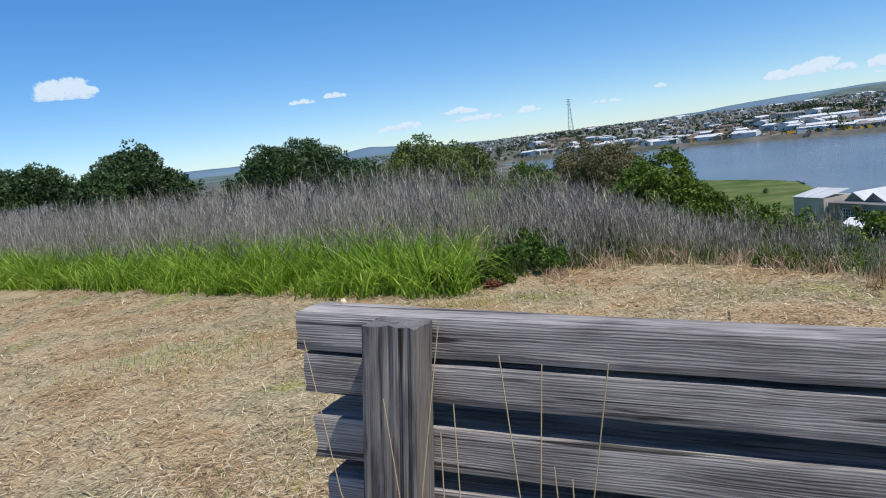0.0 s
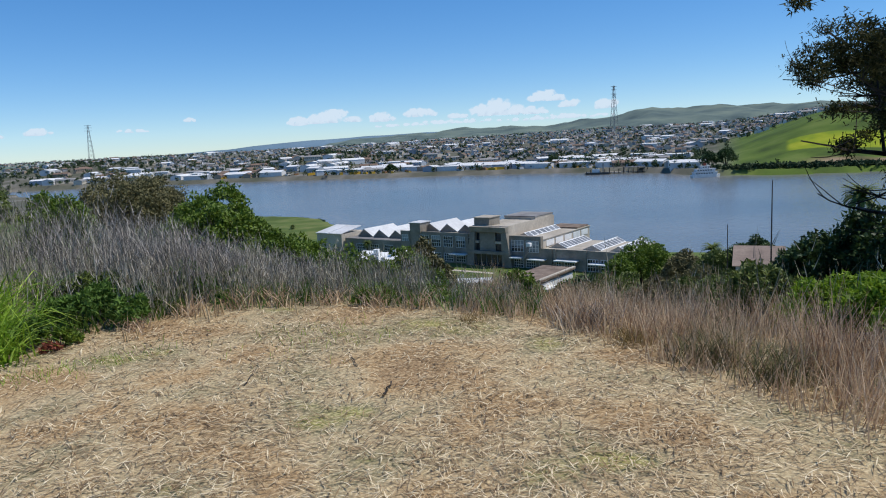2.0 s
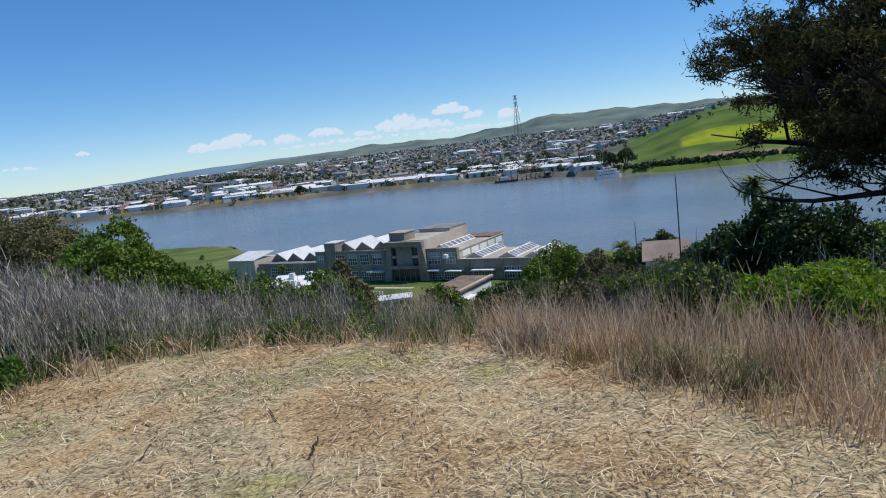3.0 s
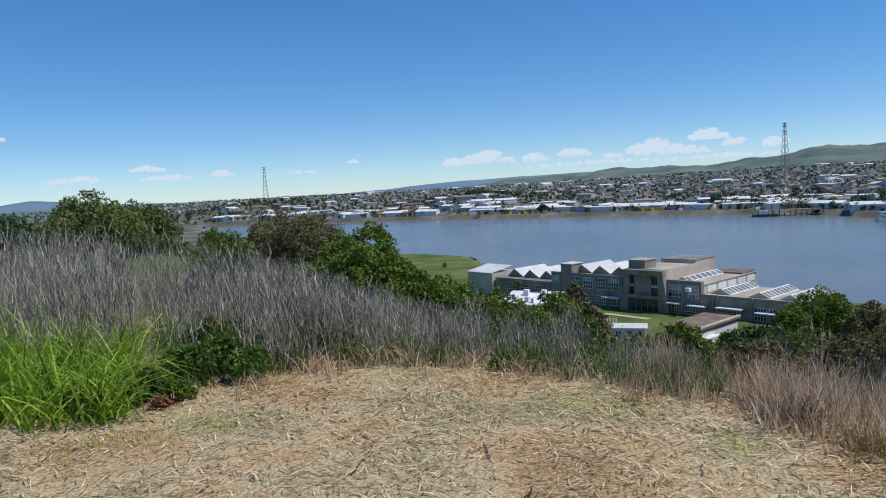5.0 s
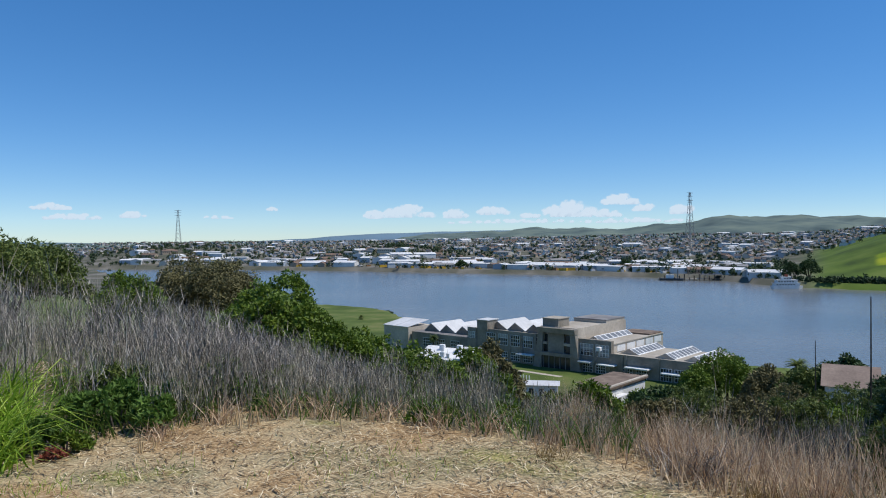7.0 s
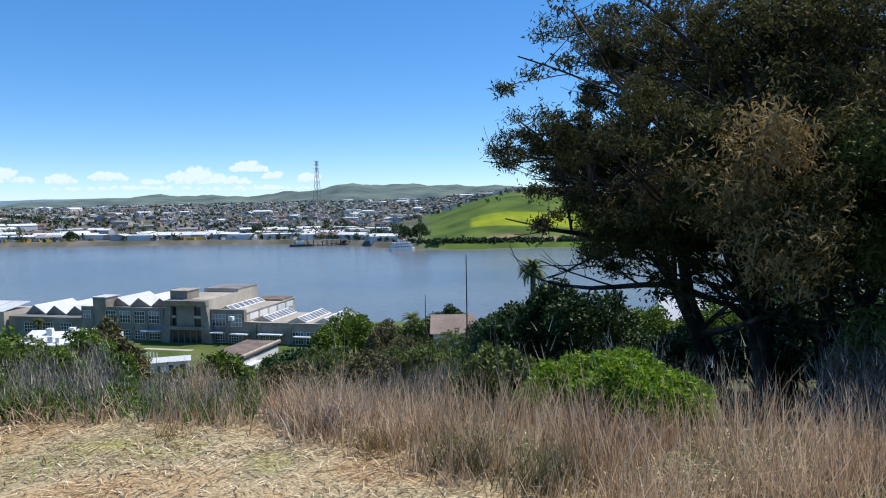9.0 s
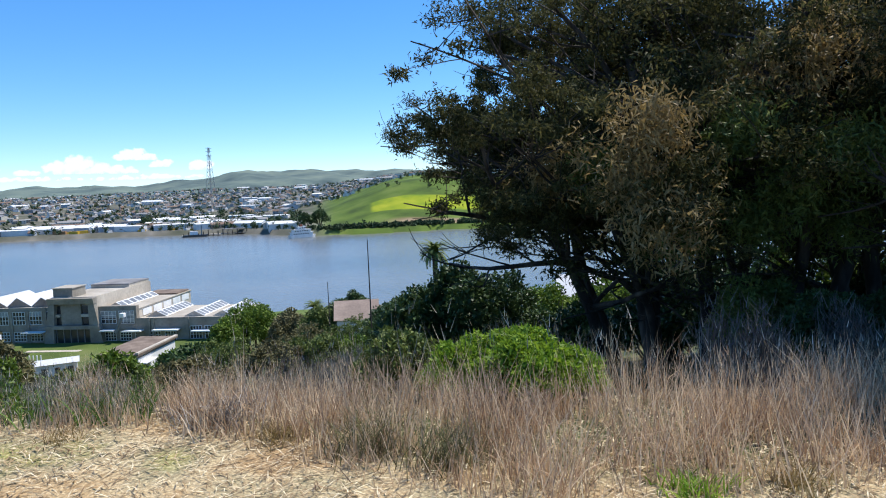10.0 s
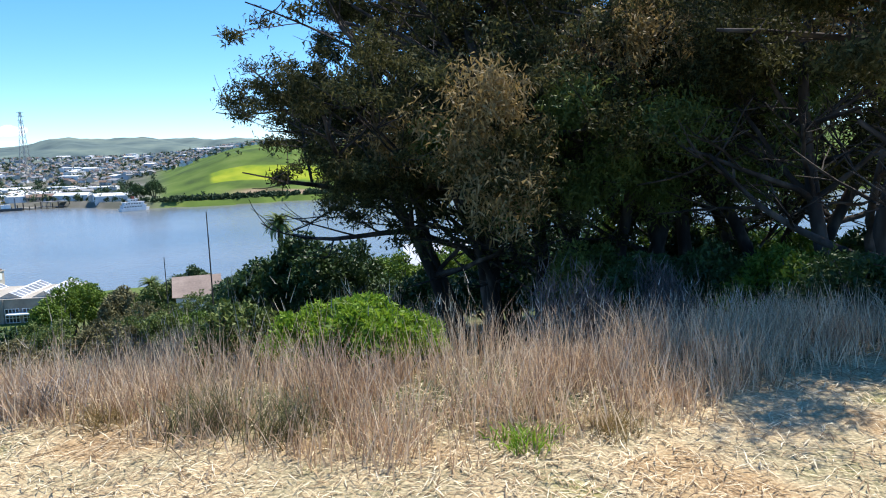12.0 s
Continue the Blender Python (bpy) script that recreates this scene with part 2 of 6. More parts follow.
def blades(rng, base, height, width, lean, bend, segs=2, heading=None):
    """Grass blades: narrow tapering strips that lean and bend. base (n,3), height (n,)."""
    n = len(base)
    a = rng.uniform(0, 2 * math.pi, n) if heading is None else heading
    dirv = np.stack([np.cos(a), np.sin(a), np.zeros(n)], 1)
    b = rng.uniform(0, 2 * math.pi, n)
    side = np.stack([np.cos(b), np.sin(b), np.zeros(n)], 1)
    lean = lean * rng.uniform(0.2, 1.2, n)
    bend = bend * rng.uniform(0.2, 1.3, n)
    rows = []
    for i in range(segs + 1):
        t = i / segs
        off = lean * t + bend * t * t
        p = base + dirv * (off * height)[:, None]
        p[:, 2] += height * t * np.sqrt(np.maximum(1 - (off * 0.7) ** 2, 0.1))
        if i < segs:
            w = width * (1 - 0.55 * t)
            wv = side * (w if np.ndim(w) else np.full(n, w))[:, None] * 0.5
            rows += [p - wv, p + wv]
        else:
            rows.append(p)
    v = np.stack(rows, 1)
    k = v.shape[1]
    o = (np.arange(n) * k)[:, None]
    quads, tris = [], []
    for i in range(segs - 1):
        quads.append(o + np.array([2 * i, 2 * i + 1, 2 * i + 3, 2 * i + 2]))
    tris.append(o + np.array([2 * segs - 2, 2 * segs - 1, 2 * segs]))
    faces = [r for q in quads for r in q.tolist()] + [r for q in tris for r in q.tolist()]
    return v.reshape(-1, 3), faces


def merge(parts):
    vs, fs, off = [], [], 0
    for v, f in parts:
        vs.append(np.asarray(v, dtype=float).reshape(-1, 3))
        f = f.tolist() if isinstance(f, np.ndarray) else f
        fs += [tuple(i + off for i in q) for q in f]
        off += len(vs[-1])
    return np.concatenate(vs), fs


# ---- the lie of the land ----
WATER = -56.0
FAR_AZ = [-180, -60, 0, 17, 32, 46, 53, 58, 64, 71, 90, 112, 150, 180]
FAR_R = [2200, 2200, 1700, 1411, 1188, 1076, 1007, 885, 872, 900, 890, 916, 1000, 2200]
NEAR_AZ = [-180, -60, 0, 5, 8, 15, 25, 27.5, 29.5, 32, 35, 45, 52, 70, 112, 150, 180]
NEAR_R = [2300, 2300, 2300, 1500, 1000, 620, 535, 505, 430, 372, 345, 322, 310, 305, 400, 600, 2300]
# edge of the mown hilltop, walked from the west round to the south-east
EDGE = [(-16, 17.5), (-10.4, 13.8), (-3.9, 9.3), (-1.2, 7.35), (-0.1, 6.85), (0.5, 7.3), (2.1, 7.5), (3.5, 6.5), (4.1, 5.3), (4.45, 4.3), (4.25, 3.2),
        (4.15, 1.9), (3.9, 0.9), (4.35, -0.3), (4.85, -1.0), (5.7, -2.0), (6.4, -2.9), (8.5, -6), (12, -11)]
EDGE_NP = np.array(EDGE, dtype=float)
CREST_AZ = [-180, -140, -90, -50, -20, 0, 12, 25, 40, 55, 75, 95, 115, 140, 180]
CREST_R = [60, 60, 60, 40, 24, 12, 8.5, 7.5, 6.5, 5.5, 5.0, 5.6, 7, 30, 60]
SLOPE_R = [0.10, 0.10, 0.10, 0.08, 0.07, 0.09, 0.14, 0.21, 0.22, 0.22, 0.19, 0.17, 0.17, 0.12, 0.10]
DROP = [0, 0, 0, 0, 0, 0.2, 0.6, 1.6, 2.1, 2.0, 1.5, 1.0, 0.7, 0, 0]


def wob(x, y, s, seed=0.0):
    """Cheap smooth relief from sines, in -1..1, for arrays."""
    return (np.sin(x / s + 1.3 + seed) * np.cos(y / s * 1.13 + seed * 2.1) + 0.5 * np.sin(x / s * 2.3 - y / s * 1.7 + seed * 3.3)
            + 0.25 * np.cos(x / s * 4.1 + y / s * 3.7 + seed)) / 1.75


def smooth(t):
    t = np.clip(t, 0, 1)
    return t * t * (3 - 2 * t)


def land(x, y):
    x, y = np.asarray(x, dtype=float), np.asarray(y, dtype=float)
    r = np.hypot(x, y)
    az = np.degrees(np.arctan2(x, y))
    rc, sl = np.interp(az, CREST_AZ, CREST_R), np.interp(az, CREST_AZ, SLOPE_R)
    d = np.maximum(r - rc, 0)
    hill = -np.interp(az, CREST_AZ, DROP) * (1 - np.exp(-(d / 5) ** 2)) - sl * (np.sqrt(d * d + 9) - 3) + 0.012 * wob(x, y, 1.7) * smooth(r / 4)
    # gentle rise where the bench stands
    hill = hill + 0.80 * smooth(1 - (np.hypot(x - 0.0, y + 1.6) - 0.6) / 3.0)
    rn, rf = np.interp(az, NEAR_AZ, NEAR_R), np.interp(az, FAR_AZ, FAR_R)
    flat = -46.5 - 8.5 * smooth((r - rn + 22) / 22)
    h = np.where(hill > flat + 6, hill, flat + 6 * np.exp(np.minimum((hill - flat - 6) / 6, 0)))
    h = h - 5.5 * smooth((r - rn) / 10 + 0.5)
    # far bank: low shore, then the town's slopes and the hills behind
    k = r - rf
    rise = np.interp(az, [-180, -40, 0, 12, 25, 40, 50, 60, 75, 110, 180], [0.010, 0.010, 0.012, 0.026, 0.030, 0.030, 0.030, 0.030, 0.026, 0.03, 0.02])
    town = WATER - 4.5 + 6.5 * smooth(k / 14) + np.minimum(rise * np.maximum(k - 20, 0), np.interp(az, [26, 40, 48], [41, 50, 62])) + 3.0 * wob(x, y, 160, 2) * smooth((k - 60) / 300)
    # wooded rise in the town
    for a0, r0, hh, wa, wr in ((28, 1600, 27, 5.0, 240), (11.5, 1950, 31, 6, 300), (37, 1750, 14, 4, 250)):
        town = town + hh * np.exp(-((az - a0) / wa) ** 2 - ((r - r0) / wr) ** 2)
    # grassy hill on the bank to the east
    g = smooth((az - 57.5) / 10) * (1 - smooth((az - 110) / 25))
    town = town + g * (58 * smooth((k - 25) / 330)) * (1 - 0.35 * smooth((k - 600) / 500))
    # ridge line
    top = np.interp(az, [-180, -60, -6.8, -4.3, 0, 10, 21, 26, 32.6, 38, 43.4, 46, 50, 54, 56.3, 58.8, 63, 71, 90, 120, 180],
                    [-45, -45, -45, -45, -45, -45, -40, -20, 30, 48, 58, 44, 75, 118, 96, 114, 92, 84, 70, 60, 25])
    ridge = (top + 50) * smooth((r - 2500) / 1900) + (16 * wob(x, y, 150, 5) + 9 * wob(x, y, 60, 1)) * smooth((r - 2700) / 900)
    town = np.maximum(town, -50 + ridge)
    return np.where(k > -2, np.where(k > 0, town, WATER - 4.5), h)


def land1(x, y):
    return float(land(np.array([x]), np.array([y]))[0])


def polar(az, r):
    a = radians(az)
    return r * math.sin(a), r * math.cos(a)


def build_ground():
    az = np.radians(np.concatenate([np.arange(-180, -45, 3.0), np.arange(-45, 125, 0.6), np.arange(125, 180, 3.0)]))
    rr = np.concatenate([[0.02, 0.2], np.arange(0.4, 14, 0.35), np.geomspace(14, 330, 70), np.linspace(340, 620, 30), np.linspace(640, 1500, 70), np.geomspace(1520, 4900, 60)])
    A, Rr = np.meshgrid(az, rr)
    X, Y = Rr * np.sin(A), Rr * np.cos(A)
    Z = land(X, Y)
    v = np.stack([X, Y, Z], 2).reshape(-1, 3)
    n, m = len(rr), len(az)
    i, j = np.meshgrid(np.arange(n - 1), np.arange(m), indexing="ij")
    j2 = (j + 1) % m
    f = np.stack([i * m + j, (i + 1) * m + j, (i + 1) * m + j2, i * m + j2], -1).reshape(-1, 4)
    cap = tuple(range(m - 1, -1, -1))
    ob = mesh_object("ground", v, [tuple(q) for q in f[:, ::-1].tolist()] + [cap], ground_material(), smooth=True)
    tagged(ob, "mown straw hilltop falling to a grassy shore and far town", "ground", kind="structure")
    # where the hilltop is mown
    ea = np.degrees(np.arctan2(EDGE_NP[:, 0], EDGE_NP[:, 1]))
    er = np.hypot(EDGE_NP[:, 0], EDGE_NP[:, 1])
    va, vr = np.degrees(np.arctan2(v[:, 0], v[:, 1])), np.hypot(v[:, 0], v[:, 1])
    lim = np.where((va < ea[0]) | (va > ea[-1]), 24, np.interp(va, ea, er))
    at = ob.data.attributes.new("mown", "FLOAT", "POINT")
    at.data.foreach_set("value", 1 - smooth((vr - lim - 0.1) / 0.9))
    return ob


def ground_material():
    """One sheet: straw on the hilltop, brush on the slopes, turf by the shore, town earth, field and haze-tinted hill
    grass, by position.
    """
    m = bpy.data.materials.new("ground")
    m.use_nodes = True
    nt = m.node_tree
    nd, ln = nt.nodes, nt.links.new
    b = nd["Principled BSDF"]
    b.inputs["Roughness"].default_value = 0.95
    b.inputs["Specular IOR Level"].default_value = 0.1
    co = nd.new("ShaderNodeTexCoord")
    sep = nd.new("ShaderNodeSeparateXYZ")
    ln(co.outputs["Object"], sep.inputs[0])
    flat = nd.new("ShaderNodeCombineXYZ")
    ln(sep.outputs[0], flat.inputs[0])
    ln(sep.outputs[1], flat.inputs[1])
    dist = nd.new("ShaderNodeVectorMath")
    dist.operation = "LENGTH"
    ln(flat.outputs[0], dist.inputs[0])

    def noise_col(scale, cols, lo=0.3, hi=0.7):
        n = nd.new("ShaderNodeTexNoise")
        n.inputs["Scale"].default_value, n.inputs["Detail"].default_value = scale, 8
        ln(co.outputs["Object"], n.inputs["Vector"])
        r = nd.new("ShaderNodeValToRGB")
        e = r.color_ramp.elements
        while len(e) < len(cols):
            e.new(0.5)
        for i, c in enumerate(cols):
            e[i].position, e[i].color = lo + (hi - lo) * i / (len(cols) - 1), (*c, 1)
        ln(n.outputs["Fac"], r.inputs[0])
        return r.outputs[0]

    def step(sock, a, c):
        r = nd.new("ShaderNodeMapRange")
        r.interpolation_type = "SMOOTHSTEP"
        r.inputs[1].default_value, r.inputs[2].default_value = a, c
        ln(sock, r.inputs[0])
        return r.outputs[0]

    def mix(f, a, c):
        x = nd.new("ShaderNodeMix")
        x.data_type = "RGBA"
        ln(f, x.inputs[0])
        ln(a, x.inputs[6])
        ln(c, x.inputs[7])
        return x.outputs[2]

    def math_node(op, a, c):
        x = nd.new("ShaderNodeMath")
        x.operation = op
        for i, q in enumerate((a, c)):
            if isinstance(q, (int, float)):
                x.inputs[i].default_value = q
            else:
                ln(q, x.inputs[i])
        return x.outputs[0]

    straw = noise_col(0.9, [(0.38, 0.245, 0.125), (0.55, 0.37, 0.185), (0.64, 0.52, 0.31), (0.36, 0.34, 0.20), (0.40, 0.42, 0.12)], 0.34, 0.68)
    grit = noise_col(38.0, [(0.045, 0.028, 0.016), (0.29, 0.20, 0.11), (0.62, 0.50, 0.31)], 0.36, 0.66)
    half = nd.new("ShaderNodeValue")
    half.outputs[0].default_value = 0.5
    straw = mix(half.outputs[0], straw, grit)
    brush = noise_col(0.5, [(0.05, 0.06, 0.025), (0.10, 0.11, 0.045), (0.20, 0.17, 0.10)])
    turf = noise_col(0.06, [(0.065, 0.095, 0.025), (0.105, 0.145, 0.038), (0.18, 0.19, 0.07)])
    town = noise_col(0.02, [(0.07, 0.08, 0.05), (0.13, 0.125, 0.095), (0.24, 0.22, 0.19)])
    # hill grass with bluish distance haze mixed into its colours
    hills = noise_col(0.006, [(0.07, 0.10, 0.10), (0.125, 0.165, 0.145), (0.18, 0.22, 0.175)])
    field = noise_col(0.02, [(0.055, 0.085, 0.022), (0.095, 0.145, 0.027), (0.145, 0.19, 0.045)])
    d = dist.outputs["Value"]
    mown = nd.new("ShaderNodeAttribute")
    mown.attribute_name = "mown"
    col = mix(mown.outputs["Fac"], brush, straw)
    col = mix(step(d, 205, 250), col, turf)
    col = mix(step(d, 700, 760), col, town)
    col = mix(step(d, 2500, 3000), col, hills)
    # the grassy hill across the water: x large, y small, below 1500 m
    ang = math_node("DIVIDE", sep.outputs[0], math_node("MAXIMUM", sep.outputs[1], 1.0))
    in_field = math_node("MULTIPLY", step(ang, 1.60, 1.78), math_node("SUBTRACT", 1.0, step(d, 1500, 1700)))
    in_field = math_node("MULTIPLY", in_field, step(d, 700, 740))
    col = mix(in_field, col, field)
    # mustard in flower on the upper slope, a cut bank below it
    must = noise_col(0.03, [(0.12, 0.20, 0.025), (0.24, 0.29, 0.02), (0.33, 0.35, 0.03)])
    bank = noise_col(0.03, [(0.10, 0.09, 0.04), (0.22, 0.16, 0.09), (0.30, 0.22, 0.14)])
    def band(sock, a, c, soft):
        return math_node("MULTIPLY", step(sock, a - soft, a + soft), math_node("SUBTRACT", 1.0, step(sock, c - soft, c + soft)))
    wav = nd.new("ShaderNodeTexNoise")
    wav.inputs["Scale"].default_value, wav.inputs["Detail"].default_value = 0.01, 3
    ln(co.outputs["Object"], wav.inputs["Vector"])
    dw = math_node("ADD", d, math_node("MULTIPLY", math_node("SUBTRACT", wav.outputs["Fac"], 0.5), 24.0))
    col = mix(math_node("MULTIPLY", band(ang, 2.0, 9.0, 0.02), band(dw, 1030, 1098, 4)), col, must)
    col = mix(math_node("MULTIPLY", band(ang, 2.15, 9.0, 0.15), band(dw, 935, 985, 8)), col, bank)
    ln(col, b.inputs["Base Color"])
    bn = nd.new("ShaderNodeTexNoise")
    bn.inputs["Scale"].default_value, bn.inputs["Detail"].default_value = 26.0, 6
    ln(co.outputs["Object"], bn.inputs["Vector"])
    bp = nd.new("ShaderNodeBump")
    bp.inputs["Strength"].default_value, bp.inputs["Distance"].default_value = 0.8, 0.03
    ln(bn.outputs["Fac"], bp.inputs["Height"])
    ln(bp.outputs[0], b.inputs["Normal"])
    return m


def build_water():
    m = bpy.data.materials.new("water")
    m.use_nodes = True
    nt = m.node_tree
    nd, ln = nt.nodes, nt.links.new
    b = nd["Principled BSDF"]
    b.inputs["Base Color"].default_value = (0.155, 0.165, 0.16, 1)
    b.inputs["Roughness"].default_value = 0.22
    b.inputs["IOR"].default_value = 1.33
    co = nd.new("ShaderNodeTexCoord")
    n = nd.new("ShaderNodeTexNoise")
    n.inputs["Scale"].default_value, n.inputs["Detail"].default_value = 0.25, 6
    ln(co.outputs["Object"], n.inputs["Vector"])
    bp = nd.new("ShaderNodeBump")
    bp.inputs["Strength"].default_value, bp.inputs["Distance"].default_value = 0.6, 0.6
    ln(n.outputs["Fac"], bp.inputs["Height"])
    ln(bp.outputs[0], b.inputs["Normal"])
    big = nd.new("ShaderNodeTexNoise")
    big.inputs["Scale"].default_value, big.inputs["Detail"].default_value = 0.006, 4
    ln(co.outputs["Object"], big.inputs["Vector"])
    rp = nd.new("ShaderNodeValToRGB")
    rp.color_ramp.elements[0].position, rp.color_ramp.elements[0].color = 0.35, (0.13, 0.145, 0.145, 1)
    rp.color_ramp.elements[1].position, rp.color_ramp.elements[1].color = 0.65, (0.18, 0.185, 0.175, 1)
    ln(big.outputs["Fac"], rp.inputs[0])
    ln(rp.outputs[0], b.inputs["Base Color"])
    v, f = [], []
    rr = np.concatenate([[150], np.linspace(300, 2600, 24)])
    az = np.radians(np.arange(0, 360, 4.0))
    for r in rr:
        for a in az:
            v.append((r * math.sin(a), r * math.cos(a), WATER))
    k = len(az)
    for i in range(len(rr) - 1):
        for j in range(k):
            j2 = (j + 1) % k
            f.append((i * k + j, i * k + j2, (i + 1) * k + j2, (i + 1) * k + j))
    tagged(mesh_object("water", v, f, m), "grey-blue tidal strait with small ripples", "water", kind="structure")




def build_far_ridge():
    """The mountains on the horizon to the north, as a low solid ridge with the blue of haze in its colour."""
    v, f = [], []
    az = np.arange(-50, 52, 0.5)
    tops = np.interp(az, [-50, -20, -9, -6.5, -4.3, -2, 2, 8, 14, 21, 26, 32, 40, 46, 52], [20, 30, 14, 22, 44, 26, -6, -14, -16, 6, 36, 46, 60, 40, 20])
    tops = tops + 4 * wob(az * 40, az * 0, 60, 1)
    for a, t in zip(az, tops):
        for r, z in ((4680, -60), (4760, t * 0.6 - 20), (4830, t), (4890, -60)):
            x, y = polar(a, r)
            v.append((x, y, z))
    for i in range(len(az) - 1):
        for k in range(3):
            f.append((i * 4 + k, i * 4 + k + 1, i * 4 + k + 5, i * 4 + k + 4))
    tagged(mesh_object("backdrop", v, f, M["hazed_ridge"], smooth=True), "distant mountain ridge on the horizon, coloured in haze blue", "mountains", kind="structure")


build_ground()
build_water()
build_far_ridge()


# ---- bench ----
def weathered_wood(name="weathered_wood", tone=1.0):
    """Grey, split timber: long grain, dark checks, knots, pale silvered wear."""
    m = bpy.data.materials.new(name)
    m.use_nodes = True
    nt = m.node_tree
    nd, ln = nt.nodes, nt.links.new
    b = nd["Principled BSDF"]
    b.inputs["Roughness"].default_value = 0.85
    b.inputs["Specular IOR Level"].default_value = 0.2
    co = nd.new("ShaderNodeTexCoord")
    oi = nd.new("ShaderNodeObjectInfo")
    add = nd.new("ShaderNodeVectorMath")
    add.operation = "ADD"
    sc = nd.new("ShaderNodeVectorMath")
    sc.operation = "SCALE"
    sc.inputs["Scale"].default_value = 7.0
    cb = nd.new("ShaderNodeCombineXYZ")
    for i in range(3):
        ln(oi.outputs["Random"], cb.inputs[i])
    ln(cb.outputs[0], sc.inputs[0])
    ln(co.outputs["Object"], add.inputs[0])
    ln(sc.outputs[0], add.inputs[1])
    mp = nd.new("ShaderNodeMapping")
    mp.inputs["Scale"].default_value = (2.4, 150.0, 150.0)
    ln(add.outputs[0], mp.inputs["Vector"])

    def noise_tex(scale, detail, src, dist=0.0):
        n = nd.new("ShaderNodeTexNoise")
        n.inputs["Scale"].default_value, n.inputs["Detail"].default_value = scale, detail
        n.inputs["Distortion"].default_value = dist
        ln(src, n.inputs["Vector"])
        return n.outputs["Fac"]

    mr0 = nd.new("ShaderNodeMapping")
    mr0.inputs["Scale"].default_value = (0.6, 1.6, 1.6)
    ln(add.outputs[0], mr0.inputs["Vector"])
    grain = noise_tex(3.2, 8, mp.outputs[0], 0.6)
    blotch = noise_tex(9.0, 8, mr0.outputs[0], 0.4)
    rings = nd.new("ShaderNodeTexWave")
    rings.wave_type, rings.bands_direction = "BANDS", "Z"
    rings.inputs["Scale"].default_value, rings.inputs["Distortion"].default_value = 95.0, 11.0
    rings.inputs["Detail"].default_value, rings.inputs["Detail Scale"].default_value = 4.0, 0.7
    mr = nd.new("ShaderNodeMapping")
    mr.inputs["Scale"].default_value = (0.12, 1.0, 1.0)
    ln(add.outputs[0], mr.inputs["Vector"])
    ln(mr.outputs[0], rings.inputs["Vector"])
    r1 = nd.new("ShaderNodeValToRGB")
    e = r1.color_ramp.elements
    e.new(0.5), e.new(0.6)
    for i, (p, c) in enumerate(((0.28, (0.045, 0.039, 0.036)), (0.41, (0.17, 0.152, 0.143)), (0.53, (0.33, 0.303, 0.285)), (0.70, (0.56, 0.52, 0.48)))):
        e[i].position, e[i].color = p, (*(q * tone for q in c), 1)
    mx = nd.new("ShaderNodeMix")
    mx.inputs[0].default_value = 0.22
    ln(grain, mx.inputs[2])
    ln(rings.outputs["Fac"], mx.inputs[3])
    mx2 = nd.new("ShaderNodeMix")
    mx2.inputs[0].default_value = 0.5
    ln(mx.outputs[0], mx2.inputs[2])
    ln(blotch, mx2.inputs[3])
    ln(mx2.outputs[0], r1.inputs[0])
    # dark drying checks along the grain
    mc = nd.new("ShaderNodeMapping")
    mc.inputs["Scale"].default_value = (1.3, 34.0, 34.0)
    ln(add.outputs[0], mc.inputs["Vector"])
    crack = nd.new("ShaderNodeMapRange")
    crack.inputs[1].default_value, crack.inputs[2].default_value, crack.inputs[4].default_value = 0.60, 0.66, 0.85
    ln(noise_tex(2.4, 4, mc.outputs[0], 0.5), crack.inputs[0])
    dark = nd.new("ShaderNodeMix")
    dark.data_type = "RGBA"
    dark.inputs[7].default_value = (0.022, 0.020, 0.020, 1)
    ln(crack.outputs[0], dark.inputs[0])
    ln(r1.outputs[0], dark.inputs[6])
    ln(dark.outputs[2], b.inputs["Base Color"])
    bp = nd.new("ShaderNodeBump")
    bp.inputs["Strength"].default_value, bp.inputs["Distance"].default_value = 0.45, 0.003
    ln(mx.outputs[0], bp.inputs["Height"])
    ln(bp.outputs[0], b.inputs["Normal"])
    return m


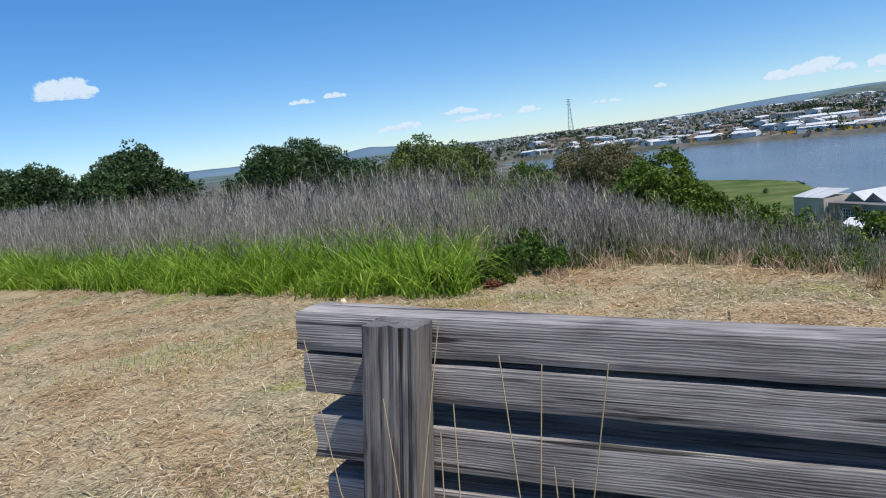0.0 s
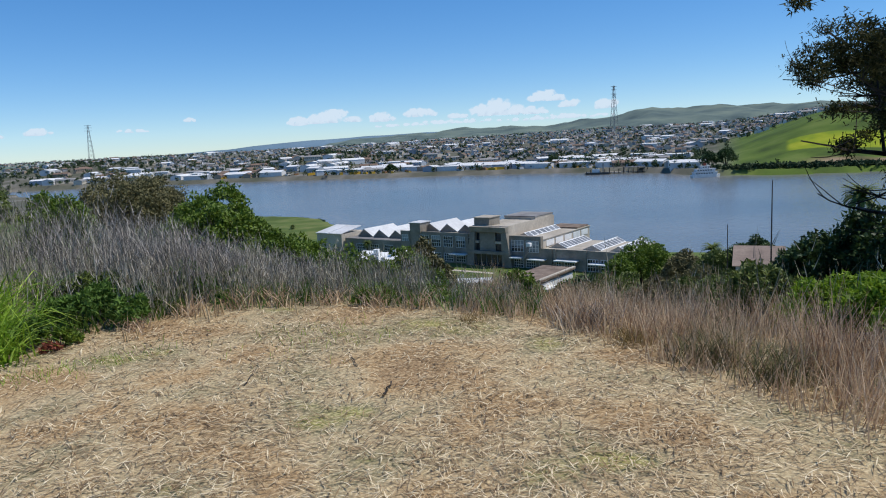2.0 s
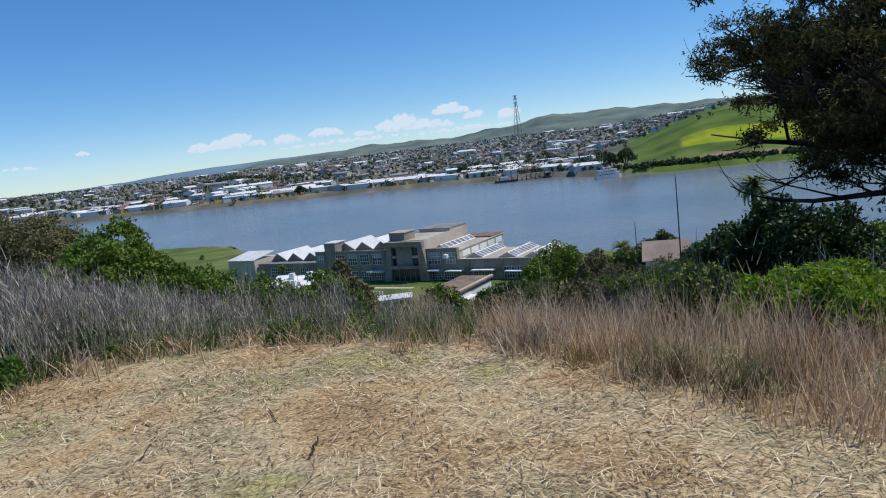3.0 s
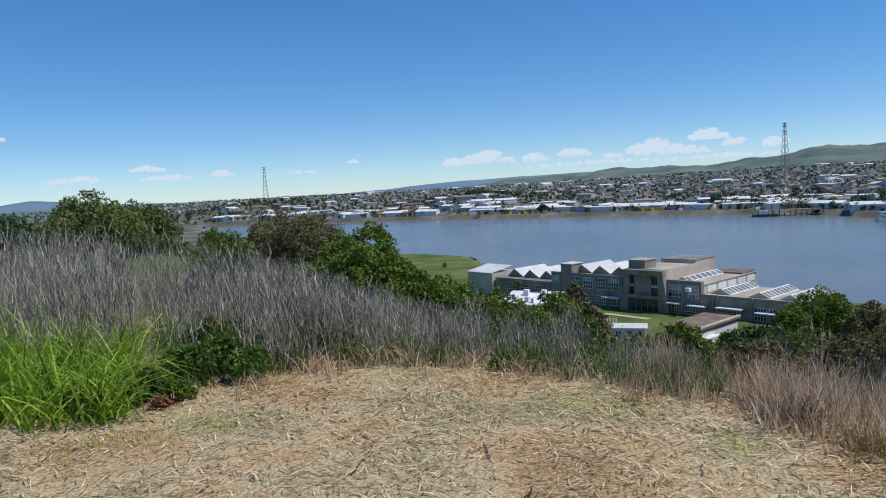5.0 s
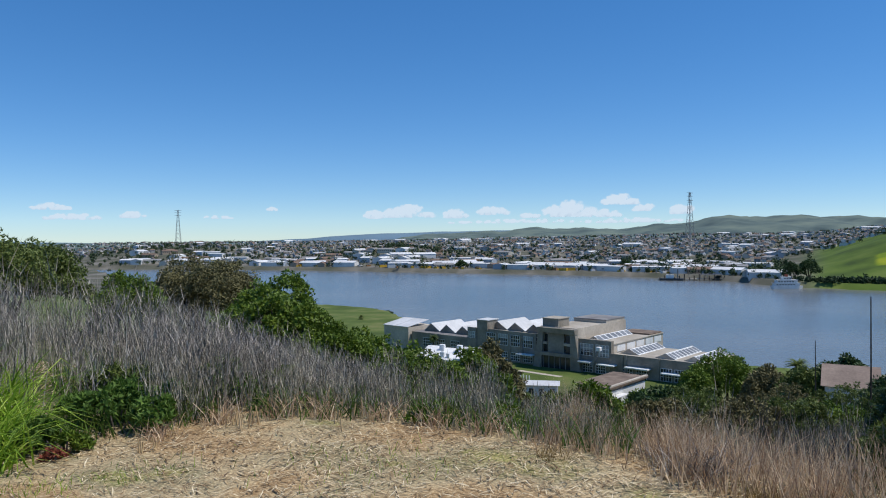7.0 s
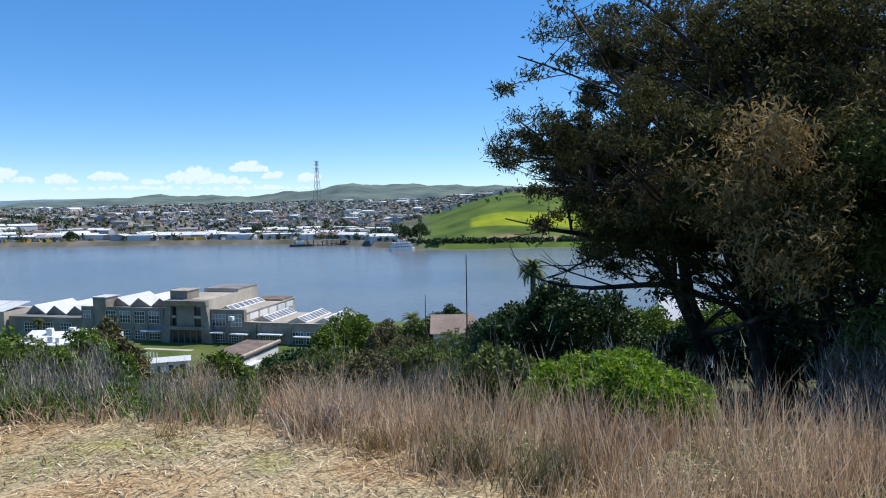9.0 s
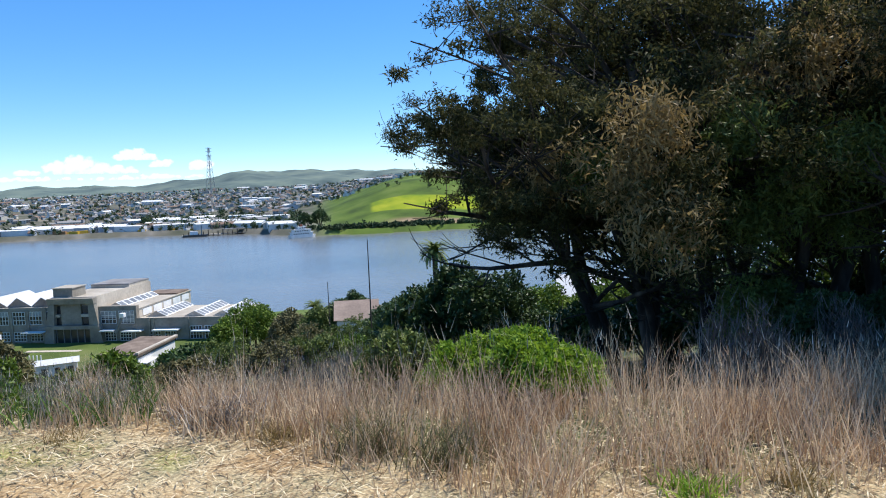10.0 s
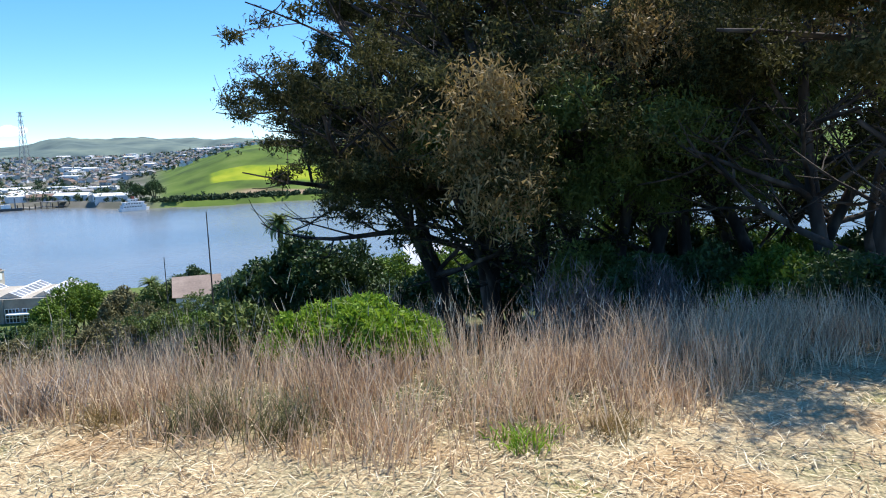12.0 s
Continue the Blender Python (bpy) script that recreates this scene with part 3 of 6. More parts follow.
def timber(name, parent, mat, size, m, seed, label="", sag=0.0, grooves=0):
    """A worn squared timber, long axis along its own x: bevelled, a little twisted, chipped at the edges."""
    rng = random.Random(seed)
    L, W, H = size
    bm = bmesh.new()
    nx, ny, nz = max(6, int(L / 0.05)), 4, 5 if not grooves else 4
    if grooves:
        ny = grooves * 2
    grid = {}
    def vert(i, j, k):
        if grid.get((i, j, k)) is None:
            x, y, z = (i / nx - 0.5) * L, (j / ny - 0.5) * W, (k / nz - 0.5) * H
            if grooves and 0 < j < ny:
                y += W / ny * 0.38 * noise.noise(Vector((j * 3.7, seed, x * 2.0)))
            ey = 1 if j in (0, ny) else 0
            ez = 1 if k in (0, nz) else 0
            if ey and ez:
                c = 0.0016 + 0.0022 * max(0.0, noise.noise(Vector((x * 9, seed, j + k * 3))))
                y -= math.copysign(c, y)
                z -= math.copysign(c, z)
            w = noise.noise(Vector((x * 4 + seed * 3.1, y * 20, z * 20))) * 0.0022
            y += w * (1 if ey else 0)
            z += w * (1 if ez else 0) + sag * (4 * x * x / L / L)
            if grooves and ez and not ey and j % 2 == 0:
                z -= math.copysign(0.009 * max(0.0, 0.25 + noise.noise(Vector((x * 3.5, j * 5.3, seed)))), z)
            if i in (0, nx):
                x += noise.noise(Vector((seed, y * 60, z * 60))) * 0.004
            grid[(i, j, k)] = bm.verts.new((x, y, z))
        return grid[(i, j, k)]
    for i in range(nx):
        for j in range(ny):
            bm.faces.new((vert(i, j, 0), vert(i, j + 1, 0), vert(i + 1, j + 1, 0), vert(i + 1, j, 0)))
            bm.faces.new((vert(i, j, nz), vert(i + 1, j, nz), vert(i + 1, j + 1, nz), vert(i, j + 1, nz)))
        for k in range(nz):
            bm.faces.new((vert(i, 0, k), vert(i + 1, 0, k), vert(i + 1, 0, k + 1), vert(i, 0, k + 1)))
            bm.faces.new((vert(i, ny, k), vert(i, ny, k + 1), vert(i + 1, ny, k + 1), vert(i + 1, ny, k)))
    for j in range(ny):
        for k in range(nz):
            bm.faces.new((vert(0, j, k), vert(0, j, k + 1), vert(0, j + 1, k + 1), vert(0, j + 1, k)))
            bm.faces.new((vert(nx, j, k), vert(nx, j + 1, k), vert(nx, j + 1, k + 1), vert(nx, j, k + 1)))
    ob = part(name, bm, mat, parent, label)
    ob.matrix_basis = m
    return ob


BENCH_TOP = (-0.487, -1.242, 1.775)        # upper near left corner of the back
BENCH_M = Matrix.Translation(BENCH_TOP) @ pose(0, 0, 0, -5, 4.9, -19.9) @ Matrix.Translation((0, 0, -0.86))
BENCH_LEN = 1.75


def build_bench():
    wood = weathered_wood()
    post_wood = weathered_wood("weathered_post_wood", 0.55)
    bench = new("bench")
    bench.empty_display_size = 0.1
    bench.matrix_world = BENCH_M
    tagged(bench, "weathered grey timber bench with a slatted back on the mown hilltop", "bench")
    top, L, bt = 0.86, BENCH_LEN, 0.072
    # back: five boards with uneven gaps; height of each board's middle and its depth
    for n, (z, h, u) in enumerate(((-0.0255, 0.051, 0.0), (-0.081, 0.051, 0.004), (-0.158, 0.056, 0.012), (-0.234, 0.056, 0.022), (-0.312, 0.056, 0.026))):
        deep = bt if n == 0 else 0.108
        timber("back_board", bench, wood, (L - 0.01 * n, deep, h), pose(L / 2 + u, deep / 2, top + z), 3 + n, sag=0.003 if n == 1 else 0.0)
    for n, x in enumerate((0.146, L / 2, L - 0.157)):
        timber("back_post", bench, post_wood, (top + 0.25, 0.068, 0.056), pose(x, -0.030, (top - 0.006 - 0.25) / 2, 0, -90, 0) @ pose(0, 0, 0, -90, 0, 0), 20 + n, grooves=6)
    for n, y in enumerate((0.15, 0.25, 0.35)):
        timber("seat_board", bench, wood, (L, 0.092, 0.045), pose(L / 2, y, 0.42), 40 + n)
    for n, x in enumerate((0.16, L / 2, L - 0.16)):
        timber("seat_bearer", bench, wood, (0.44, 0.07, 0.07), pose(x, 0.185, 0.36, 0, 0, 90), 60 + n)
        timber("front_leg", bench, wood, (0.62, 0.07, 0.07), pose(x, 0.34, 0.015, 0, -90, 0), 70 + n)
    pebble = bmesh.new()
    bmesh.ops.create_icosphere(pebble, subdivisions=2, radius=0.0045)
    for vt in pebble.verts:
        vt.co *= 1 + 0.3 * noise.noise(vt.co * 120)
    me = bpy.data.meshes.new("pebble")
    pebble.to_mesh(me)
    pebble.free()
    me.materials.append(M["straw"])
    ob = new("pebble", me)
    ob.matrix_world = BENCH_M @ pose(0.035, bt * 0.8, top + 0.003)
    tagged(ob, "small pale pebble lying on the bench's top board", "stone")
    return wood


WOOD = build_bench()


# ---- plants of the hilltop ----
E_SEG = EDGE_NP[1:] - EDGE_NP[:-1]
E_LEN = np.hypot(E_SEG[:, 0], E_SEG[:, 1])
E_CUM = np.concatenate([[0], np.cumsum(E_LEN)])


def edge_at(s, off):
    """Points at lengths s along the mown edge, off metres outwards."""
    i = np.clip(np.searchsorted(E_CUM, s, side="right") - 1, 0, len(E_LEN) - 1)
    t = ((s - E_CUM[i]) / E_LEN[i])[:, None]
    p = EDGE_NP[i] + E_SEG[i] * t
    # blended outward direction, away from the hilltop's middle
    nrm = np.stack([-E_SEG[i, 1], E_SEG[i, 0]], 1) / E_LEN[i][:, None]
    out = p / np.linalg.norm(p, axis=1, keepdims=True)
    d = unit(nrm * 0.35 + out)
    return p + d * off[:, None]


def s_of(k):
    return E_CUM[k]


def on_land(p):
    return np.column_stack([p, land(p[:, 0], p[:, 1])])


def weed_stalks(rng, base, height, side_n=4, spread=0.32, thick=0.006, lean=0.22):
    """Dead branching stems: a bent main stem and side shoots that rise steeply."""
    n = len(base)
    out = [blades(rng, base, height, np.full(n, thick), lean, 0.06, 2)]
    for k in range(side_n):
        t = rng.uniform(0.35, 1.0, n)
        b = base.copy()
        b[:, 2] += height * t
        b[:, :2] += rng.normal(0, 0.05, (n, 2)) * height[:, None]
        out.append(blades(rng, b, height * rng.uniform(0.10, 0.34, n) * (1.15 - t * 0.55), np.full(n, thick * 0.85), spread * 1.6, -0.12, 1))
    return merge(out)


def scatter(rng, n, s0, s1, o0, o1, power=1.0):
    s = rng.uniform(s0, s1, n)
    o = o0 + (o1 - o0) * rng.uniform(0, 1, n) ** power
    return edge_at(s, o), o


def stuff(name, v, f, mat, label, category):
    return tagged(mesh_object(name, v, f, mat), label, category, kind="stuff")


def azimuth(p):
    return np.degrees(np.arctan2(p[:, 0], p[:, 1]))


def polar_scatter(rng, n, a0, a1, r0, r1):
    a = np.radians(rng.uniform(a0, a1, n))
    r = np.sqrt(rng.uniform(r0 * r0, r1 * r1, n))
    return np.stack([r * np.sin(a), r * np.cos(a)], 1)


def build_hilltop_plants():
    rng = np.random.default_rng(11)
    S = E_CUM
    # tall green grass along the west and north-west edge, in leaning tussocks
    p, o = scatter(rng, 1500, S[0], S[4] + 0.45, -0.05, 2.6, 0.8)
    tus = np.repeat(np.arange(len(p)), 20)
    q = p[tus] + rng.normal(0, 0.09, (len(tus), 2))
    th = rng.uniform(0.34, 0.82, len(p)) * (0.7 + 0.4 * smooth(o / 1.0)) * (1 + 0.3 * wob(p[:, 0], p[:, 1], 0.3, 2.0))
    hd = rng.normal(-0.7, 1.3, len(p))
    h = th[tus] * rng.uniform(0.45, 1.2, len(tus))
    v, f = blades(rng, on_land(q), h, rng.uniform(0.012, 0.030, len(q)), 0.34, rng.uniform(0.3, 1.3, len(p))[tus], 4, heading=hd[tus] + rng.normal(0, 1.5, len(tus)))
    stuff("green_grass", v, f, M["green_grass"], "tall bright green grass at the edge of the mown hilltop", "grass")
    # grey-purple dead weed stems behind it
    p, o = scatter(rng, 11500, S[0], S[7] + 0.3, 1.1, 10.5, 1.0)
    az = azimuth(p)
    lump = wob(p[:, 0], p[:, 1], 0.5, 3.0)
    h = rng.uniform(0.65, 1.55, len(p)) * (0.72 + 0.25 * smooth(o / 3) + 0.16 * lump) * np.interp(az, [-40, 4, 10, 16, 21, 27], [1.0, 1.0, 1.0, 0.85, 0.66, 0.48])
    keep = lump + rng.uniform(-1.2, 1.0, len(p)) > -0.7
    v, f = weed_stalks(rng, on_land(p[keep]), h[keep], 12, 0.50, 0.0092)
    stuff("dead_weeds", v, f, M["dead_stalk"], "tall grey-purple dead weed stems on the hilltop", "weeds")
    # the same stems running on down the rim to the north-east
    p = polar_scatter(rng, 2600, 9, 27, 8.2, 15.0)
    tall = (1.95 - np.hypot(p[:, 0], p[:, 1]) * np.tan(np.radians(np.interp(azimuth(p), [9, 14.6, 19, 23.6, 27], [4.6, 6.0, 7.8, 9.4, 10.2])))) - land(p[:, 0], p[:, 1])
    lump = wob(p[:, 0], p[:, 1], 0.4, 5.0)
    keep = (tall > 0.2) & (lump + rng.uniform(-1, 1, len(p)) > -0.6)
    v, f = weed_stalks(rng, on_land(p[keep]), np.clip(tall[keep], 0.3, 1.4) * rng.uniform(0.5, 1.05, keep.sum()), 12, 0.50, 0.0092)
    stuff("dead_weeds", v, f, M["dead_stalk"], "grey-purple dead weed stems thinning out along the rim", "weeds")
    p, o = scatter(rng, 330, S[1], S[6] + 0.6, 1.2, 4.0, 1.0)
    v, f = weed_stalks(rng, on_land(p), rng.uniform(1.0, 1.75, len(p)) * np.interp(azimuth(p), [0, 12, 25], [1.0, 0.75, 0.4]), 12, 0.30, 0.013)
    stuff("dead_weeds", v, f, M["grey_stalk"], "taller pale branching dead weeds in front", "weeds")
    # paler grey-green brush along the north-east rim
    p, o = scatter(rng, 5200, S[6] - 0.9, S[9], 0.2, 4.5, 1.3)
    lump = wob(p[:, 0], p[:, 1], 0.25, 1.0)
    keep = lump + rng.uniform(-0.5, 0.5, len(p)) > -0.15
    p = p[keep]
    h = rng.uniform(0.2, 0.68, len(p)) * (1 + 0.3 * lump[keep]) * np.interp(azimuth(p), [18, 36, 41, 50], [1.05, 0.95, 0.55, 0.55])
    v, f = weed_stalks(rng, on_land(p), h, 8, 0.34, 0.009, 0.34)
    stuff("grey_weeds", v, f, M["grey_stalk"], "pale grey-green dry brush on the rim of the hill", "weeds")
    # brush on the slope below the rim
    p = polar_scatter(rng, 9000, 18, 70, 9.5, 34)
    keep = wob(p[:, 0], p[:, 1], 1.1, 2.0) + rng.uniform(-0.9, 0.9, len(p)) > -0.2
    p = p[keep]
    v, f = weed_stalks(rng, on_land(p), rng.uniform(0.5, 1.15, len(p)) * np.interp(np.hypot(p[:, 0], p[:, 1]), [9, 20, 34], [0.7, 1.1, 1.5]) * np.interp(azimuth(p), [18, 37, 40, 48, 52], [1.0, 1.0, 0.5, 0.5, 1.0]), 7, 0.34, 0.014)
    stuff("slope_brush", v, f, M["dead_stalk"], "grey twiggy brush on the slope below the rim", "brush")
    # low green weeds among it
    p, o = scatter(rng, 12000, S[5], S[9], 0.1, 5.0, 1.0)
    keep = wob(p[:, 0], p[:, 1], 0.4, 4.0) + rng.uniform(-0.7, 0.7, len(p)) > -0.1
    p = p[keep]
    v, f = blades(rng, on_land(p), rng.uniform(0.12, 0.4, len(p)), np.full(len(p), 0.014), 0.4, 0.5, 3)
    stuff("rim_weeds", v, f, M["weed_green"], "low green weeds among the dry brush", "weeds")
    # pinkish dry grass to the east, in clumps with dark gaps
    p, o = scatter(rng, 1700, S[8] + 0.1, S[17], 0.0, 2.4, 0.9)
    tus = np.repeat(np.arange(len(p)), 21)
    q = p[tus] + rng.normal(0, 0.10, (len(tus), 2))
    az = azimuth(p)
    th = rng.uniform(0.5, 1.0, len(p)) * np.interp(az, [38, 50, 62, 75, 95, 115], [0.42, 0.48, 0.56, 0.52, 0.56, 0.48]) * (0.7 + 0.3 * smooth(o / 0.6)) * (1.0 + 0.50 * wob(p[:, 0], p[:, 1], 0.36, 8.0))
    h = th[tus] * rng.uniform(0.35, 1.25, len(tus))
    keep = wob(q[:, 0], q[:, 1], 0.24, 1.0) + rng.uniform(-0.6, 0.6, len(q)) > -0.08
    q, h, tus = q[keep], h[keep], tus[keep]
    hd = rng.uniform(0, 6.28, len(p))
    v, f = blades(rng, on_land(q), h, rng.uniform(0.0055, 0.0105, len(q)), np.where(rng.uniform(0, 1, len(p)) < 0.28, 0.85, 0.30)[tus], 0.10, 2, heading=hd[tus] + rng.normal(0, 0.9, len(tus)))
    stuff("dry_grass", v, f, M["dry_grass"], "tall pinkish straw-coloured dry grass beside the mown top", "grass")
    p, o = scatter(rng, 620, S[8] + 0.3, S[16], 0.2, 3.0, 1.0)
    v, f = weed_stalks(rng, on_land(p), rng.uniform(0.5, 0.95, len(p)) * np.interp(azimuth(p), [38, 60, 75, 100], [0.5, 0.66, 0.58, 0.58]), 8, 0.30, 0.0075)
    stuff("dry_stems", v, f, M["dry_grass"], "branching dry stems standing in the grass", "weeds")
    p, o = scatter(rng, 420, S[9], S[17], 2.2, 5.5, 1.0)
    v, f = weed_stalks(rng, on_land(p), rng.uniform(0.6, 1.1, len(p)) * np.interp(azimuth(p), [70, 95], [1.0, 0.65]), 8, 0.4, 0.012)
    stuff("grey_weeds", v, f, M["grey_stalk"], "pale dead twigs behind the dry grass", "weeds")
    # cut straw lying on the mown ground
    n = 170000
    a = np.radians(rng.uniform(-55, 128, n))
    r = 0.9 + 13.5 * rng.uniform(0, 1, n) ** 1.05
    p = np.stack([r * np.sin(a), r * np.cos(a)], 1)
    keep = wob(p[:, 0], p[:, 1], 0.7, 6.0) + rng.uniform(-1, 1, n) > -0.35
    p = p[keep]
    n = len(p)
    b = on_land(p)
    b[:, 2] += rng.uniform(0.004, 0.03, n)
    d = rng.uniform(0, 2 * math.pi, n)
    ln = rng.uniform(0.04, 0.20, n)
    dv = np.stack([np.cos(d), np.sin(d), rng.normal(0, 0.14, n)], 1)
    sv = np.stack([-np.sin(d), np.cos(d), np.zeros(n)], 1)
    w = (rng.uniform(0.004, 0.009, n) * (1 + 0.13 * np.maximum(np.hypot(p[:, 0], p[:, 1]) - 2.5, 0)))[:, None]
    lo, hi = b - dv * ln[:, None] / 2, b + dv * ln[:, None] / 2
    mid = (lo + hi) / 2 + sv * (rng.normal(0, 0.035, n) * ln)[:, None] + np.array([0, 0, 0.006])
    v = np.stack([lo, mid + sv * w / 2, hi, mid - sv * w / 2], 1)
    f = (np.arange(n) * 4)[:, None] + np.array([0, 1, 2, 3])
    stuff("cut_straw", v.reshape(-1, 3), f, M["straw"], "loose cut straw lying on the mown ground", "straw")
    # sparse green shoots in the mown ground
    p = np.concatenate([np.array([-3.1, 5.6]) + rng.normal(0, 1, (700, 2)) * (0.75, 0.5), np.array([0.2, 6.3]) + rng.normal(0, 1, (260, 2)) * (0.6, 0.15),
                        np.array([2.6, 5.4]) + rng.normal(0, 1, (160, 2)) * (0.5, 0.4), np.array([-1.2, 1.8]) + rng.normal(0, 1, (200, 2)) * (0.6, 0.5)])
    v, f = blades(rng, on_land(p), rng.uniform(0.04, 0.13, len(p)), np.full(len(p), 0.006), 0.4, 0.5, 2)
    stuff("green_shoots", v, f, M["green_grass"], "short green shoots in the mown straw", "grass")


build_hilltop_plants()


# ---- shrubs and trees ----
def leaf_shells(rng, centres, radii, per, length, width, fill=0.25):
    """Leaves on the outsides of small rounded clumps, so that each clump has a lit top and a dark underside."""
    k = len(centres) * per
    c = np.repeat(centres, per, 0)
    rad = np.repeat(radii, per)[:, None]
    u = unit(rng.normal(0, 1, (k, 3)) + np.array([0, 0, 0.25]))
    q = c + u * rad * (1 - fill * rng.uniform(0, 1, (k, 1)) ** 2) * np.array([1.0, 1.0, 0.8])
    d = unit(rng.normal(0, 1, (k, 3)) * 0.8 + u * 0.5)
    s = unit(np.cross(d, u + rng.normal(0, 0.45, (k, 3))))
    ln = (length * rng.uniform(0.6, 1.3, k))[:, None]
    w = (width * rng.uniform(0.7, 1.3, k))[:, None]
    v = np.empty((k, 3, 3))
    v[:, 0] = q + s * w * 0.6
    v[:, 1] = q - s * w * 0.6
    v[:, 2] = q + d * ln
    return v.reshape(-1, 3), np.arange(k * 3).reshape(k, 3)


def shrub(name, label, category, x, y, z, w, d, h, leaf, clumps, per, length, width, seed, stems=7, wood="twig", lumps=6, spread=None, under=0.12, dome=0.5, fall=0.0):
    """A bush or tree: bent stems under overlapping mounds, each covered with small rounded leaf clumps, on its base at z."""
    rng = np.random.default_rng(seed)
    thing = empty(name, x, y, z)
    tagged(thing, label, category)
    spin = math.atan2(x, y)
    along = np.linspace(-0.36, 0.36, lumps)
    lc = np.stack([along * w, rng.permutation(along) * d, h * (under + 0.50 * (1 - dome * (along / 0.36) ** 2) * rng.uniform(0.75, 1.1, lumps)) - fall * (along + 0.36) * w], 1)
    lc[:, :2] = lc[:, :2] @ np.array([[math.cos(spin), -math.sin(spin)], [math.sin(spin), math.cos(spin)]])
    lr = np.stack([w * rng.uniform(0.17, 0.25, lumps), d * rng.uniform(0.17, 0.25, lumps), h * rng.uniform(0.24, 0.34, lumps)], 1)
    i = rng.integers(0, lumps, clumps)
    u = unit(rng.normal(0, 1, (clumps, 3)))
    u[:, 2] = np.abs(u[:, 2]) * 1.15 - 0.35
    c = lc[i] + u * lr[i] * rng.uniform(0.55, 1.0, (clumps, 1)) ** 0.5
    c[:, 2] = np.maximum(c[:, 2], under * 0.4 * h) if not fall else c[:, 2]
    sp = (spread or min(w, d, h) * 0.05) * 1.35 * rng.uniform(0.6, 1.25, clumps)
    v, f = leaf_shells(rng, c, sp, per, length, width)
    mesh_object("crown", v, f, M[leaf], thing)
    vs, fs = [], []
    rr = random.Random(seed)
    for k in range(stems):
        tip = Vector(lc[k % lumps]) + Vector((rr.uniform(-0.1, 0.1) * w, rr.uniform(-0.1, 0.1) * d, lr[k % lumps][2] * 0.6))
        start = Vector((rr.uniform(-0.05, 0.05) * w, rr.uniform(-0.05, 0.05) * d, -0.15))
        mid = start.lerp(tip, 0.5) + Vector((rr.uniform(-0.06, 0.06) * w, rr.uniform(-0.06, 0.06) * d, 0))
        tube(vs, fs, [start, mid, tip], max(0.012, 0.022 * h), 0.006, 5)
    mesh_object("branchwork", vs, fs, M[wood], thing)
    return thing


def shrub_at(name, label, category, az, r, w, h, top, leaf, clumps, per, length, width, seed, depth=None, **kw):
    """A bush at a bearing and distance whose highest leaves reach the height top."""
    x, y = polar(az, r)
    g = land1(x, y)
    hh = max(h, (top - g) * 1.1)
    return shrub(name, label, category, x, y, g - 0.05, w, depth or w, hh, leaf, clumps, per, length, width, seed, **kw)


